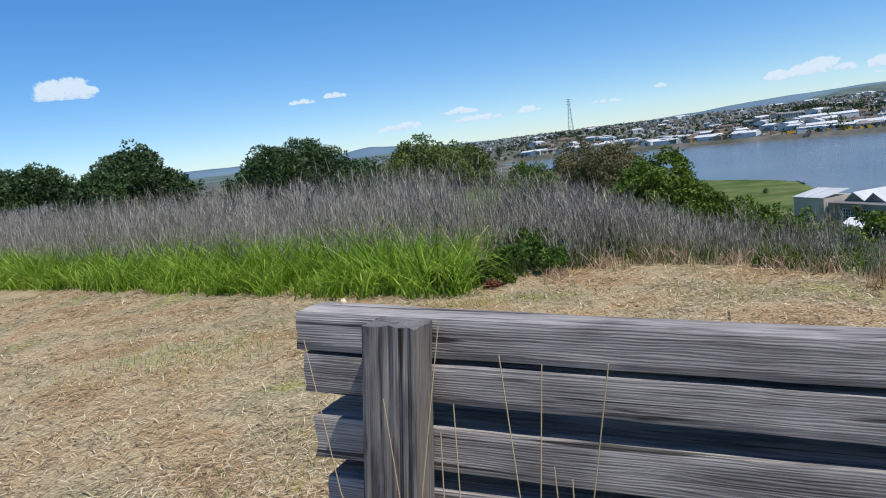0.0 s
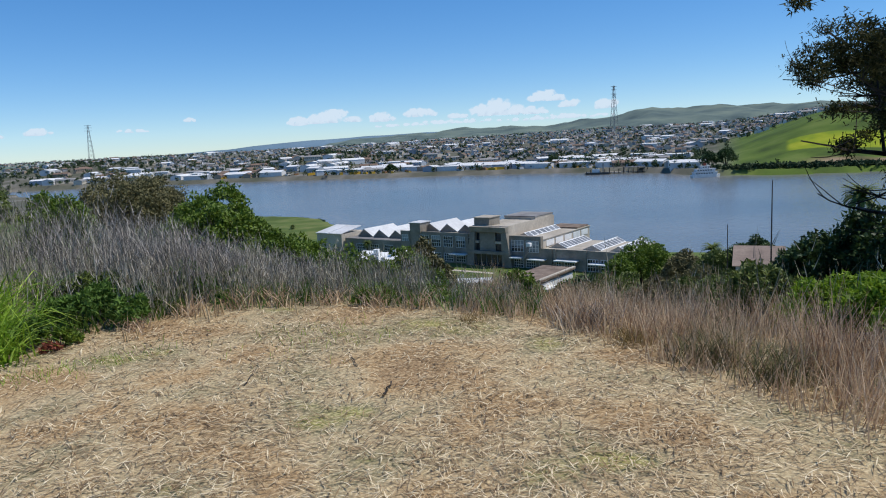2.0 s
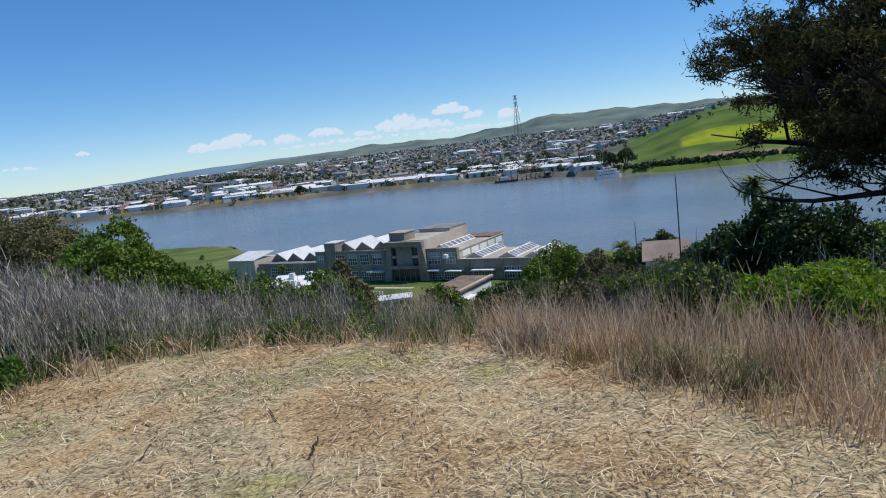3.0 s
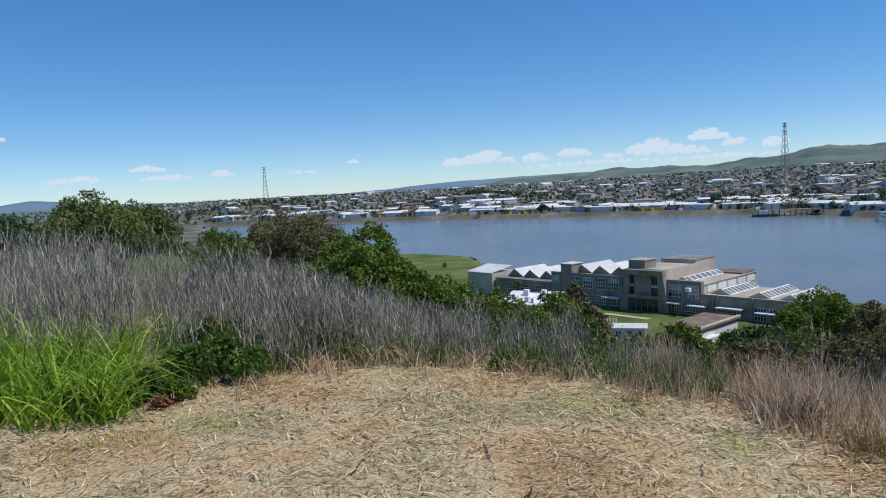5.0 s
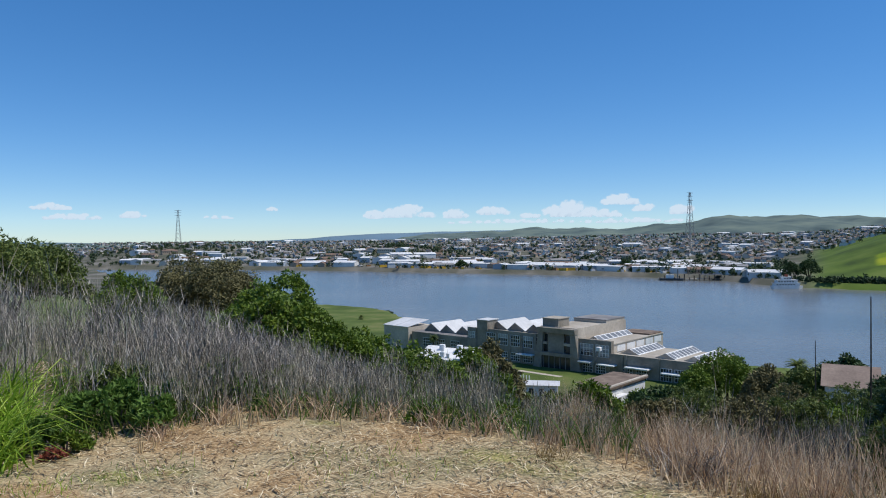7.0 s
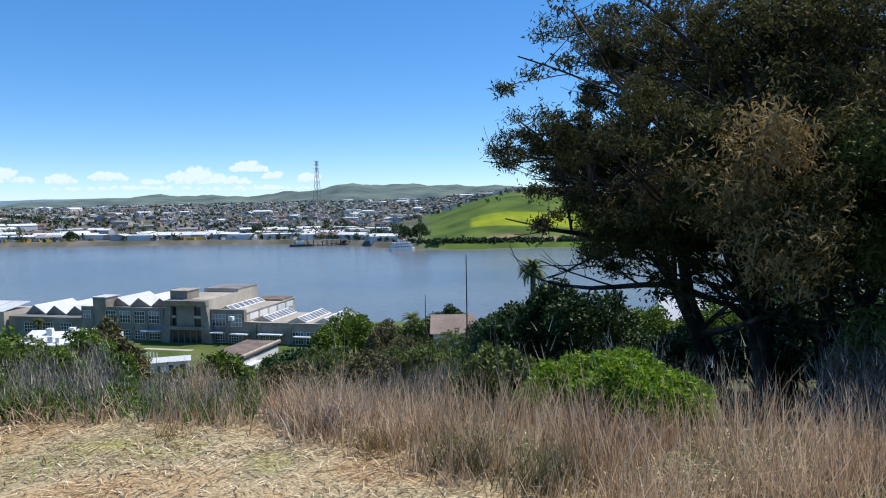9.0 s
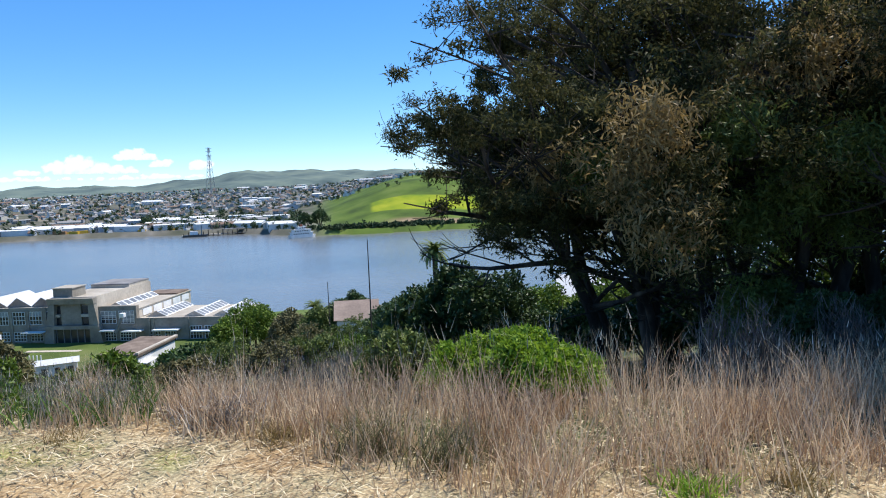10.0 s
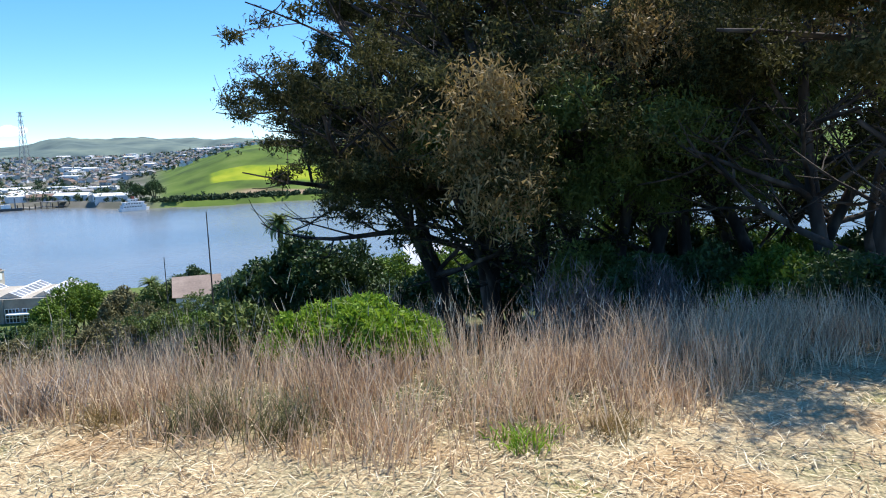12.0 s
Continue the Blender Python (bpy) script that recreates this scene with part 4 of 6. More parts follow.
def build_trees():
    # along the ridge to the north
    T = lambda label, az, r, w, h, top, leaf, clumps, seed, spread, lumps=9, name="oak_tree", cat="tree", **kw: shrub_at(name, label, cat, az, r, w, h, top, leaf, clumps, kw.pop("per", 60), kw.pop("length", 0.15), kw.pop("width", 0.085), seed, stems=9, wood="bark", lumps=lumps, spread=spread, **kw)
    T("broad dark green tree behind the dead weeds", -11.0, 34, 7.0, 4, 3.2, "leaf_dark", 420, 101, 0.30)
    T("dark green rounded tree behind the dead weeds", -23.8, 36, 5.4, 4, 3.7, "leaf_dark", 360, 102, 0.28, 8)
    T("low olive-green tree on the ridge", -25.5, 48, 5.0, 3, 2.4, "leaf_olive", 220, 103, 0.30, 6)
    T("dark green tree at the end of the ridge", -31.0, 40, 6.0, 4, 3.6, "leaf_dark", 280, 104, 0.30, 7)
    T("olive-green leafy tree above the dead weeds", -0.1, 40, 7.4, 5, 2.9, "leaf_olive", 520, 105, 0.30, 11)
    T("brownish spreading tree above the water", 13.4, 60, 8.6, 5, 1.1, "leaf_brown", 620, 106, 0.40, 15, under=0.13, dome=0.16, length=0.2, width=0.10)
    T("mid-green bush between two trees on the slope", 8.2, 38, 3.6, 2.5, 0.75, "leaf_bright", 240, 107, 0.26, 7, name="bush", cat="bush")
    T("large bright green leafy bush below the rim", 18.6, 20.5, 3.5, 2.0, 0.80, "leaf_bright", 480, 108, 0.15, 10, name="bush", cat="bush", length=0.10, width=0.06, under=0.2)
    T("bright green leafy bush falling down the slope", 23.6, 21, 2.6, 1.6, -0.35, "leaf_bright", 380, 109, 0.14, 9, name="bush", cat="bush", length=0.10, width=0.06)
    # below the rim towards the building
    for n, (az, r, w, top, leaf) in enumerate(((27.4, 25, 3.6, -1.25, "leaf_bright"), (29.6, 25, 3.4, -2.0, "leaf_olive"), (32.0, 26, 3.4, -2.2, "leaf_bright"), (35.8, 26, 2.2, -1.75, "leaf_brown"),
                                              (33.8, 24, 3.4, -1.55, "leaf_bright"), (37.4, 27, 1.2, -3.1, "leaf_brown"), (43.3, 21, 2.2, -2.0, "leaf_bright"), (45.0, 20, 1.3, -2.6, "leaf_olive"), (25.6, 23, 3.2, -0.75, "leaf_bright"), (30.8, 32, 3.6, -3.2, "leaf_olive"), (35.0, 32, 3.2, -3.4, "leaf_bright"), (41.0, 24, 2.0, -3.3, "leaf_olive"), (47.2, 26, 2.6, -3.9, "leaf_brown"), (61.4, 60, 5.0, -8.7, "leaf_olive"), (64.0, 55, 4.0, -7.6, "leaf_dark"), (58.0, 60, 5.0, -9.0, "leaf_brown"), (29.5, 40, 4.5, -4.9, "leaf_bright"), (36.0, 40, 4.0, -5.2, "leaf_olive"),
                                              (49.6, 24, 2.6, -3.0, "leaf_brown"), (51.5, 40, 4.0, -5.8, "leaf_olive"), (55.0, 32, 3.2, -4.4, "leaf_brown"), (58.5, 34, 3.2, -4.8, "leaf_olive"), (61.2, 36, 2.8, -5.2, "leaf_bright"))):
        shrub_at("bush", "leafy green bush on the slope below the rim", "bush", az, r, w, 1.2, top, leaf, 200, 38, 0.12, 0.075, 120 + n, lumps=7, spread=0.13)
    # round trees further down
    for n, (az, r, w, h, top, leaf) in enumerate(((53.7, 150, 13, 8, -17.8, "leaf_bright"), (51.6, 140, 5, 4, -20.4, "leaf_bright"), (56.6, 130, 7, 4, -18.4, "leaf_brown"), (58.8, 118, 6, 4, -16.4, "leaf_olive"), (60.4, 130, 5, 4, -16.6, "leaf_dark"), (62.0, 126, 5, 5, -14.6, "leaf_dark"), (65.0, 100, 7, 5, -13.2, "leaf_dark"),
                                                (66.8, 70, 6, 4, -8.3, "leaf_dark"))):
        shrub_at("tree", "rounded green tree on the lower slope", "tree", az, r, w, h, top, leaf, 460, 46, 0.42, 0.25, 140 + n, stems=6, wood="bark", lumps=11, spread=0.62, under=0.02, dome=0.35)
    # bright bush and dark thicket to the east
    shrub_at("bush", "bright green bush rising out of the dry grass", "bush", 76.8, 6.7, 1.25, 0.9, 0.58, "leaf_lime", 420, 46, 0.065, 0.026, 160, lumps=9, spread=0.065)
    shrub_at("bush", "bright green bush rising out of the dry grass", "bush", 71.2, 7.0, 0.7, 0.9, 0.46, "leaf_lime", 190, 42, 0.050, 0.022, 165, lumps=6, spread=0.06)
    shrub_at("bush", "darker leafy shrub beside the bright green bush", "bush", 66.0, 7.6, 0.95, 0.9, 0.50, "leaf_olive", 240, 34, 0.055, 0.030, 161, lumps=7, spread=0.06)
    for n, (az, r, w, top) in enumerate(((70.0, 24, 3.2, -0.6), (73.5, 25, 3.6, -0.9), (77.5, 34, 4.0, -2.6), (82, 36, 4.5, -3.0), (87.5, 35, 5.0, -2.2), (66.3, 25, 2.4, -1.35), (95, 22, 4.0, -0.6), (103, 21, 4.0, -0.5), (110, 20, 4.0, -0.4), (84.5, 42, 5.0, -4.0), (80.5, 25, 3.0, -2.3), (85.5, 23, 3.4, -1.9), (89.5, 22, 3.6, -1.5), (91, 36, 5.0, -1.4), (98, 28, 5.0, 0.5), (105, 27, 5.0, -0.6), (115, 17, 4.0, -0.2))):
        shrub_at("bush", "dark green thicket under the eucalyptus", "bush", az, r, w, 2.0, top, ("leaf_dark", "leaf_dark", "leaf_bright", "leaf_bright", "leaf_dark", "leaf_dark")[n % 6], 330, 26, 0.16, 0.09, 170 + n, lumps=9, spread=0.18)
    # leafy undergrowth in front of the trunks
    for n, (az, r, w, top, leaf) in enumerate(((93.5, 14.0, 1.6, 0.25, "leaf_olive"), (98.5, 13.0, 1.8, 0.2, "leaf_dark"), (103.5, 13.5, 2.0, 0.3, "leaf_dark"), (108.5, 12.5, 1.8, 0.35, "leaf_bright"), (113.0, 12.0, 2.0, 0.4, "leaf_dark"))):
        shrub_at("bush", "shaded leafy undergrowth at the foot of the grove", "bush", az, r, w, 1.0, top, leaf, 200, 40, 0.09, 0.04, 190 + n, lumps=7, spread=0.13)


build_trees()


def eucalyptus(name, label, x, y, trunks, seed, leaf="leaf_euc", low=2.0):
    """A eucalyptus: leaning trunks given as (heading deg, lean, height, girth), limbs, twigs and hanging leaf sprays."""
    rr = random.Random(seed)
    rng = np.random.default_rng(seed)
    g = land1(x, y)
    thing = empty(name, x, y, g)
    tagged(thing, label, "tree")
    tips, tv, tf = [], [], []

    def grow(vs, fs, p, d, length, r, depth):
        n = 5
        line = [p.copy()]
        for i in range(n):
            d = (d + Vector((rr.uniform(-0.22, 0.22), rr.uniform(-0.22, 0.22), rr.uniform(-0.10, 0.16)))).normalized()
            p = p + d * (length / n)
            line.append(p.copy())
        if depth == 1:
            lv, lf = [], []
            tube(lv, lf, line, r, r * 0.45, 6)
            mesh_object("limb", lv, lf, M["bark"], thing, smooth=True)
        else:
            tube(*((vs, fs) if depth == 0 else (tv, tf)), line, r, r * 0.45, 9 if depth == 0 else 3)
        if depth >= 3:
            tips.append(line[-1])
            tips.append(line[3])
            return
        kids = (8, 5, 4)[depth]
        for k in range(kids):
            t = rr.uniform((0.45 if seed < 204 else 0.34) if depth == 0 else 0.35, 1.0)
            q = line[min(n, int(t * n))]
            sd = Vector((rr.uniform(-1, 1), rr.uniform(-1, 1), rr.uniform(-0.25, 0.6))).normalized()
            nd2 = (d * 0.35 + sd).normalized()
            grow(vs, fs, q, nd2, length * rr.uniform(0.42, 0.62) * (0.62 if seed >= 212 and depth == 0 else 1.0), r * rr.uniform(0.35, 0.5), depth + 1)
        tips.append(line[-1])

    for hd, lean, h, girth in trunks:
        vs, fs = [], []
        a = radians(hd)
        d = Vector((math.sin(a) * lean, math.cos(a) * lean, 1)).normalized()
        p = Vector((rr.uniform(-0.3, 0.3), rr.uniform(-0.3, 0.3), -0.3))
        grow(vs, fs, p, d, h, girth, 0)
        mesh_object("trunk", vs, fs, M["bark"], thing, smooth=True)
    c = np.array([tuple(t) for t in tips])
    c = c[c[:, 2] > low]
    # the leaves gather in rounded clumps with open gaps between them
    cl = np.sin(c[:, 0] * 2.1 + seed) + np.sin(c[:, 1] * 2.3 + 1.7 * seed) + np.sin(c[:, 2] * 2.9 + 0.6 * seed) + rng.uniform(-0.5, 0.5, len(c))
    c = c[cl > (-0.1 if seed < 203 else -1.6 if seed < 205 else -0.1 if seed < 208 else -0.5 if seed < 212 else -2.2 if seed == 212 else 0.2)]
    sz = (0.72 if seed < 203 else 1.0) * rng.uniform(0.12, 0.27, (len(c), 1)) * np.array([1.0, 1.0, 0.6])
    v, f = leaf_cards(rng, c, sz, 190 if seed < 203 else 260 if seed >= 212 else 110 if seed < 208 else 40, 0.10 if seed >= 212 else 0.115 if seed < 203 else 0.13 if seed < 208 else 0.22, 0.032 if seed < 203 or seed >= 212 else 0.04 if seed < 208 else 0.065, 0.5)
    tagged(mesh_object("branchwork", tv, tf, M["bark"], thing), kind="stuff")
    mesh_object("crown", v, f, M[leaf], thing)
    return thing


def build_eucalyptus():
    group = "dark eucalyptus grove at the edge of the hilltop"
    spots = [(83.0, 18.5, [(318, 0.50, 6.6, 0.18), (345, 0.15, 7.6, 0.20)], 201, 3.5),
             (86.5, 17.5, [(340, 0.20, 8.5, 0.20), (60, 0.3, 8.0, 0.18), (290, 0.30, 6.0, 0.12)], 202, 3.3),
             (90.5, 18.5, [(20, 0.1, 9.5, 0.22), (200, 0.2, 8.5, 0.18)], 203, 2.0),
             (95.5, 17.5, [(180, 0.2, 9.0, 0.20), (40, 0.25, 8.0, 0.16)], 204, 2.0),
             (101, 18.5, [(120, 0.25, 9.0, 0.20), (350, 0.15, 9.0, 0.18)], 205, 2.2),
             (108, 18.0, [(40, 0.50, 7.5, 0.18), (170, 0.5, 7.5, 0.18)], 206, 2.8),
             (117.5, 17.5, [(170, 0.1, 8.5, 0.22), (90, 0.3, 8.0, 0.2)], 207, 2.6),
             # stands mostly out of view, added to cast shade on straw and dry grass
             (125.8, 9.75, [(150, 0.05, 6.8, 0.18), (110, 0.20, 6.6, 0.15), (250, 0.15, 5.6, 0.12)], 212, 2.6),
             (112.0, 13.2, [(0, 0.03, 8.0, 0.17), (60, 0.60, 6.5, 0.15)], 213, 4.2),
             (88.0, 23.0, [(30, 0.1, 10.0, 0.22), (250, 0.25, 8.5, 0.16)], 208, 1.8),
             (94.0, 24.0, [(200, 0.15, 10.0, 0.22), (20, 0.25, 9.0, 0.16)], 209, 1.8),
             (100.0, 23.5, [(100, 0.15, 10.0, 0.22), (300, 0.2, 9.0, 0.16)], 210, 1.8),
             (106.0, 23.0, [(60, 0.2, 9.0, 0.2), (220, 0.2, 8.0, 0.16)], 211, 2.6)]
    for az, r, trunks, seed, low in spots:
        x, y = polar(az, r)
        tree = eucalyptus("eucalyptus", "tall dark eucalyptus with leaning trunks and hanging leaves", x, y, trunks, seed, low=low)
        tagged(tree, group=group)
        if seed in (201, 202, 203, 204, 205, 206):
            # dry, rust-coloured sprays hang on the open side; olive ones are coloured as sunlit leaves
            rng = np.random.default_rng(seed + 50)
            for k, (da, h0, size, back, leaf) in enumerate(((-1.8, 4.9, 0.78, 5.2, "leaf_rust"), (0.6, 4.1, 0.72, 5.4, "leaf_rust"), (-0.2, 5.7, 0.62, 5.2, "leaf_rust"), (6.0, 5.6, 0.5, 4.0, "leaf_olive"), (9.5, 4.6, 0.5, 3.6, "leaf_olive"), (14.0, 5.2, 0.6, 3.8, "leaf_olive"))
                                                      if seed == 202 else ((0.5, 5.0, 0.8, 3.0, "leaf_olive"), (-2.0, 3.6, 0.6, 3.2, "leaf_olive"), (2.0, 6.6, 0.8, 3.0, "leaf_rust")) if seed > 202 else ((-4.5, 5.3, 0.60, 3.6, "leaf_rust"), (-1.0, 5.4, 0.5, 4.0, "leaf_olive"), (1.2, 5.0, 0.5, 4.0, "leaf_rust"))):
                qx, qy = polar(az + da, r - back)
                c = np.array([qx - x, qy - y, h0]) + rng.normal(0, 1, (110, 3)) * np.array([0.55, 0.55, 0.5]) * size
                v, f = leaf_cards(rng, c, 0.10, 16, 0.15, 0.036, 0.9)
                for j in range(9):
                    vs, fs = [], []
                    tip = Vector(c[j])
                    tube(vs, fs, [Vector((0.0, 0.0, h0 * 0.75)), Vector((0, 0, h0 * 0.8)).lerp(tip, 0.55) + Vector((0, 0, 0.25)), tip], 0.03, 0.008, 4)
                    mesh_object("limb", vs, fs, M["bark"], tree)
                spray = mesh_object("foliage_spray", v, f, M[leaf], tree)
                tagged(spray, "rust-brown dry foliage" if leaf == "leaf_rust" else "olive foliage coloured lighter to look sunlit")


build_eucalyptus()


# ---- waterfront building ----
B_TURN, B_G = -74.0, -46.5                # the front runs towards bearing 164, its depth towards 74
B_O = (222.0 * math.sin(radians(74.0)) , 222.0 * math.cos(radians(74.0)))


def facade_window(parent, u0, z0, u1, z1, v=-0.05, bars=(4, 3), blind=0.0):
    """A steel window set in a reveal: dark glass, frame and glazing bars, a pale blind behind the upper panes."""
    w = box_part("window", parent, M["window_dark"], u0, v - 0.02, z0, u1, v + 0.10, z1)
    bm = bmesh.new()
    t = 0.14
    box(bm, u0 - t, v - 0.14, z0 - t, u1 + t, v - 0.03, z0)
    box(bm, u0 - t, v - 0.14, z1, u1 + t, v - 0.03, z1 + t)
    box(bm, u0 - t, v - 0.14, z0, u0, v - 0.03, z1)
    box(bm, u1, v - 0.14, z0, u1 + t, v - 0.03, z1)
    for i in range(1, bars[0]):
        x = u0 + (u1 - u0) * i / bars[0]
        box(bm, x - 0.08, v - 0.10, z0, x + 0.08, v - 0.03, z1)
    for i in range(1, bars[1]):
        z = z0 + (z1 - z0) * i / bars[1]
        box(bm, u0, v - 0.10, z - 0.08, u1, v - 0.03, z + 0.08)
    part("window_frame", bm, M["white_paint"], w)
    if blind:
        box_part("blind", w, M["window_pale"], u0 + 0.05, v - 0.045, z1 - (z1 - z0) * blind, u1 - 0.05, v - 0.024, z1 - 0.05)
    return w


def monitor(hall, u0, u1, v0, v1, z, rise, panes):
    """A roof light running back over the roof: grey gable ends and long side, a glazed side with white bars."""
    ur = u0 + (u1 - u0) * 0.52
    bm = bmesh.new()
    pts = [(u0, v0, z), (u1, v0, z), (ur, v0, z + rise), (u0, v1, z), (u1, v1, z), (ur, v1, z + rise)]
    vs = [bm.verts.new(p) for p in pts]
    for q in ((0, 1, 2), (3, 5, 4), (0, 2, 5, 3), (1, 4, 5, 2), (0, 3, 4, 1)):
        bm.faces.new([vs[i] for i in q])
    body = part("roof_light", bm, M["concrete_light"], hall, "concrete roof light with a glazed side")
    span, n = (v1 - v0) / panes, Vector((rise, 0, u1 - ur)).normalized()
    for k in range(panes):
        a, b = v0 + span * (k + 0.10), v0 + span * (k + 0.90)
        bm = bmesh.new()
        c = [Vector((ur + (u1 - ur) * f, v, z + rise * (1 - f))) for f, v in ((0.12, a), (0.88, a), (0.88, b), (0.12, b))]
        lo = [bm.verts.new(p + n * 0.02) for p in c]
        hi = [bm.verts.new(p + n * 0.10) for p in c]
        bm.faces.new(hi)
        for i in range(4):
            bm.faces.new((lo[i], lo[(i + 1) % 4], hi[(i + 1) % 4], hi[i]))
        part("pane", bm, M["glass_sky"], body)
        bm = bmesh.new()
        for f0, f1, va, vb in ((0.02, 0.12, a - 0.3, b + 0.3), (0.88, 0.98, a - 0.3, b + 0.3), (0.12, 0.88, b, b + 0.3), (0.12, 0.88, a - 0.3, a)):
            q = [Vector((ur + (u1 - ur) * f, v, z + rise * (1 - f))) + n * 0.13 for f, v in ((f0, va), (f1, va), (f1, vb), (f0, vb))]
            top = [bm.verts.new(p) for p in q]
            low = [bm.verts.new(p - n * 0.12) for p in q]
            bm.faces.new(top)
            for i in range(4):
                bm.faces.new((low[i], low[(i + 1) % 4], top[(i + 1) % 4], top[i]))
        part("frame", bm, M["white_paint"], body)


def build_hall():
    hall = empty("industrial_building", B_O[0], B_O[1], B_G, B_TURN)
    tagged(hall, "grey concrete industrial building with white ridged roofs by the water", "building")
    C, CL = M["concrete"], M["concrete_light"]
    W = lambda *a, **k: box_part("wall", hall, *a, **k)
    R = lambda mat, *a: box_part("roof", hall, M[mat], *a)
    # local axes: x along the front, y back towards the water, z up from the yard
    W(C, -219, 0.6, -1, -186.4, 30, 7.7)                    # low wing
    R("roof_grey", -218.6, 1.0, 7.7, -186.4, 29.6, 7.75)
    W(C, -186.3, 0, -1, -150.6, 26, 11.6)                   # window wing
    R("roof_sand", -186.0, 0.35, 11.6, -150.6, 25.7, 11.65)
    box_part("parapet", hall, C, -186.3, 0.0, 11.6, -150.6, 0.3, 12.2)
    for u0, u1 in ((-186.3, -181.6), (-153.8, -152.6)):
        box_part("pier", hall, C, u0, -0.35, -1, u1, -0.004, 12.3)
    for k in range(5):
        box_part("pier", hall, C, -177.3 + 5.9 * k, -0.30, -1, -176.6 + 5.9 * k, -0.004, 11.0)
    W(C, -181.2, -0.4, 11.6, -175.9, 6.5, 15.5, label="square stair tower")
    R("roof_white", -181.5, -0.7, 15.5, -175.6, 6.8, 15.75)
    # portal block with sloping shoulders
    bm = bmesh.new()
    pts = ((-150.6, -2.2), (-134.6, -2.2), (-134.6, -0.2), (-150.6, -0.2))
    lo = [bm.verts.new((x, y, 13.4)) for x, y in pts]
    hi = [bm.verts.new((x, y - (0.5 if y < -1 else 0), 15.3)) for x, y in pts]
    for f in ((lo[3], lo[2], lo[1], lo[0]), hi, (lo[0], lo[1], hi[1], hi[0]), (lo[1], lo[2], hi[2], hi[1]), (lo[2], lo[3], hi[3], hi[2]), (lo[3], lo[0], hi[0], hi[3])):
        bm.faces.new(f)
    part("portal_lintel", bm, C, hall, "heavy concrete lintel over the portal")
    for u0, u1 in ((-153.2, -150.4), (-138.0, -136.2)):
        bm = bmesh.new()
        a = [bm.verts.new(p) for p in ((u0, -2.0, -1), (u1 + 0.8, -2.0, -1), (u1 + 0.8, 0, -1), (u0, 0, -1))] if u0 < -140 else [bm.verts.new(p) for p in ((u0 + 1.2, -2.0, -1), (-132.2, -2.0, -1), (-132.2, 0, -1), (u0 + 1.2, 0, -1))]
        b = [bm.verts.new(p) for p in ((-150.4, -2.0, 13.4), (-148.4, -2.0, 13.4), (-148.4, 0, 13.4), (-150.4, 0, 13.4))] if u0 < -140 else [bm.verts.new(p) for p in ((-136.8, -2.0, 13.4), (-134.8, -2.0, 13.4), (-134.8, 0, 13.4), (-136.8, 0, 13.4))]
        bm.faces.new(b)
        for i in range(4):
            bm.faces.new((a[i], a[(i + 1) % 4], b[(i + 1) % 4], b[i]))
        part("portal_pier", bm, C, hall)
    W(C, -147.0, -0.9, 5.2, -140.0, 0.1, 13.4, label="pale central panel of the portal")
    W(CL, -150.4, 0.1, -1, -135.0, 36.6, 15.2)              # main hall
    R("roof_sand", -150.0, 0.5, 15.2, -135.4, 36.2, 15.26)
    box_part("parapet", hall, CL, -150.4, -0.3, 15.2, -135.0, 0.3, 15.5)
    box_part("parapet", hall, CL, -135.3, 0.3, 15.2, -135.0, 36.6, 15.6)
    W(C, -150.2, 0.6, 15.26, -143.4, 8.2, 18.3, label="roof house over the portal")
    R("roof_sand", -150.5, 0.3, 18.3, -143.1, 8.5, 18.5)
    W(CL, -149.8, 22, 15.26, -135.5, 36.4, 16.3)
    R("roof_grey", -149.9, 21.9, 16.3, -135.4, 36.5, 16.7)
    box_part("entrance", hall, M["window_dark"], -150.2, -1.0, -0.5, -135.4, -0.25, 5.0)
    # dark slabs give the shade of the portal's recesses by colour
    for u0, u1 in ((-149.4, -147.2), (-139.8, -137.0)):
        box_part("recess_shade", hall, M["window_dark"], u0, -0.4, 6.0, u1, 0.02, 12.6)
        box_part("balcony", hall, CL, u0, -1.4, 9.0, u1, -0.45, 9.9)
    box_part("entrance_beam", hall, C, -152.0, -2.3, 5.0, -133.4, -0.95, 6.2)
    for k in range(6):
        box_part("mullion", hall, M["roof_grey"], -149.0 + 2.4 * k, -1.15, -0.5, -148.7 + 2.4 * k, -1.01, 5.0)
    # bay and side hall with white infill
    W(C, -134.9, 0.1, -1, -121.5, 2.0, 12.1)
    W(CL, -134.9, 2.0, -1, -121.9, 42, 10.7)
    R("roof_sand", -134.9, 2.0, 10.7, -121.6, 42.3, 10.95)
    R("roof_tan", -134.5, 31, 10.95, -122.2, 41.5, 11.5)
    for k in range(5):
        v = 5.0 + k * 7.3
        box_part("panel", hall, M["white_paint"], -121.9, v, 7.9, -121.75, v + 5.9, 10.1, label="white infill panel")
    # low front with its own roof lights
    W(C, -121.8, -0.3, -1, -88.0, 26, 7.6)
    R("roof_sand", -121.4, 0.0, 7.6, -88.3, 25.7, 7.65)
    box_part("parapet", hall, C, -121.5, -0.3, 7.6, -88.0, 0.0, 8.0)
    for u in (-117.6, -116.2, -104.5, -93.0):
        box_part("pier", hall, C, u, -0.7, -1, u + 0.9, -0.304, 8.1)
    monitor(hall, -134.2, -128.5, 5, 30, 10.95, 1.6, 7)
    monitor(hall, -120.6, -113.0, 4, 25, 7.65, 1.8, 8)
    monitor(hall, -107.0, -99.5, 3, 25, 7.65, 1.8, 8)
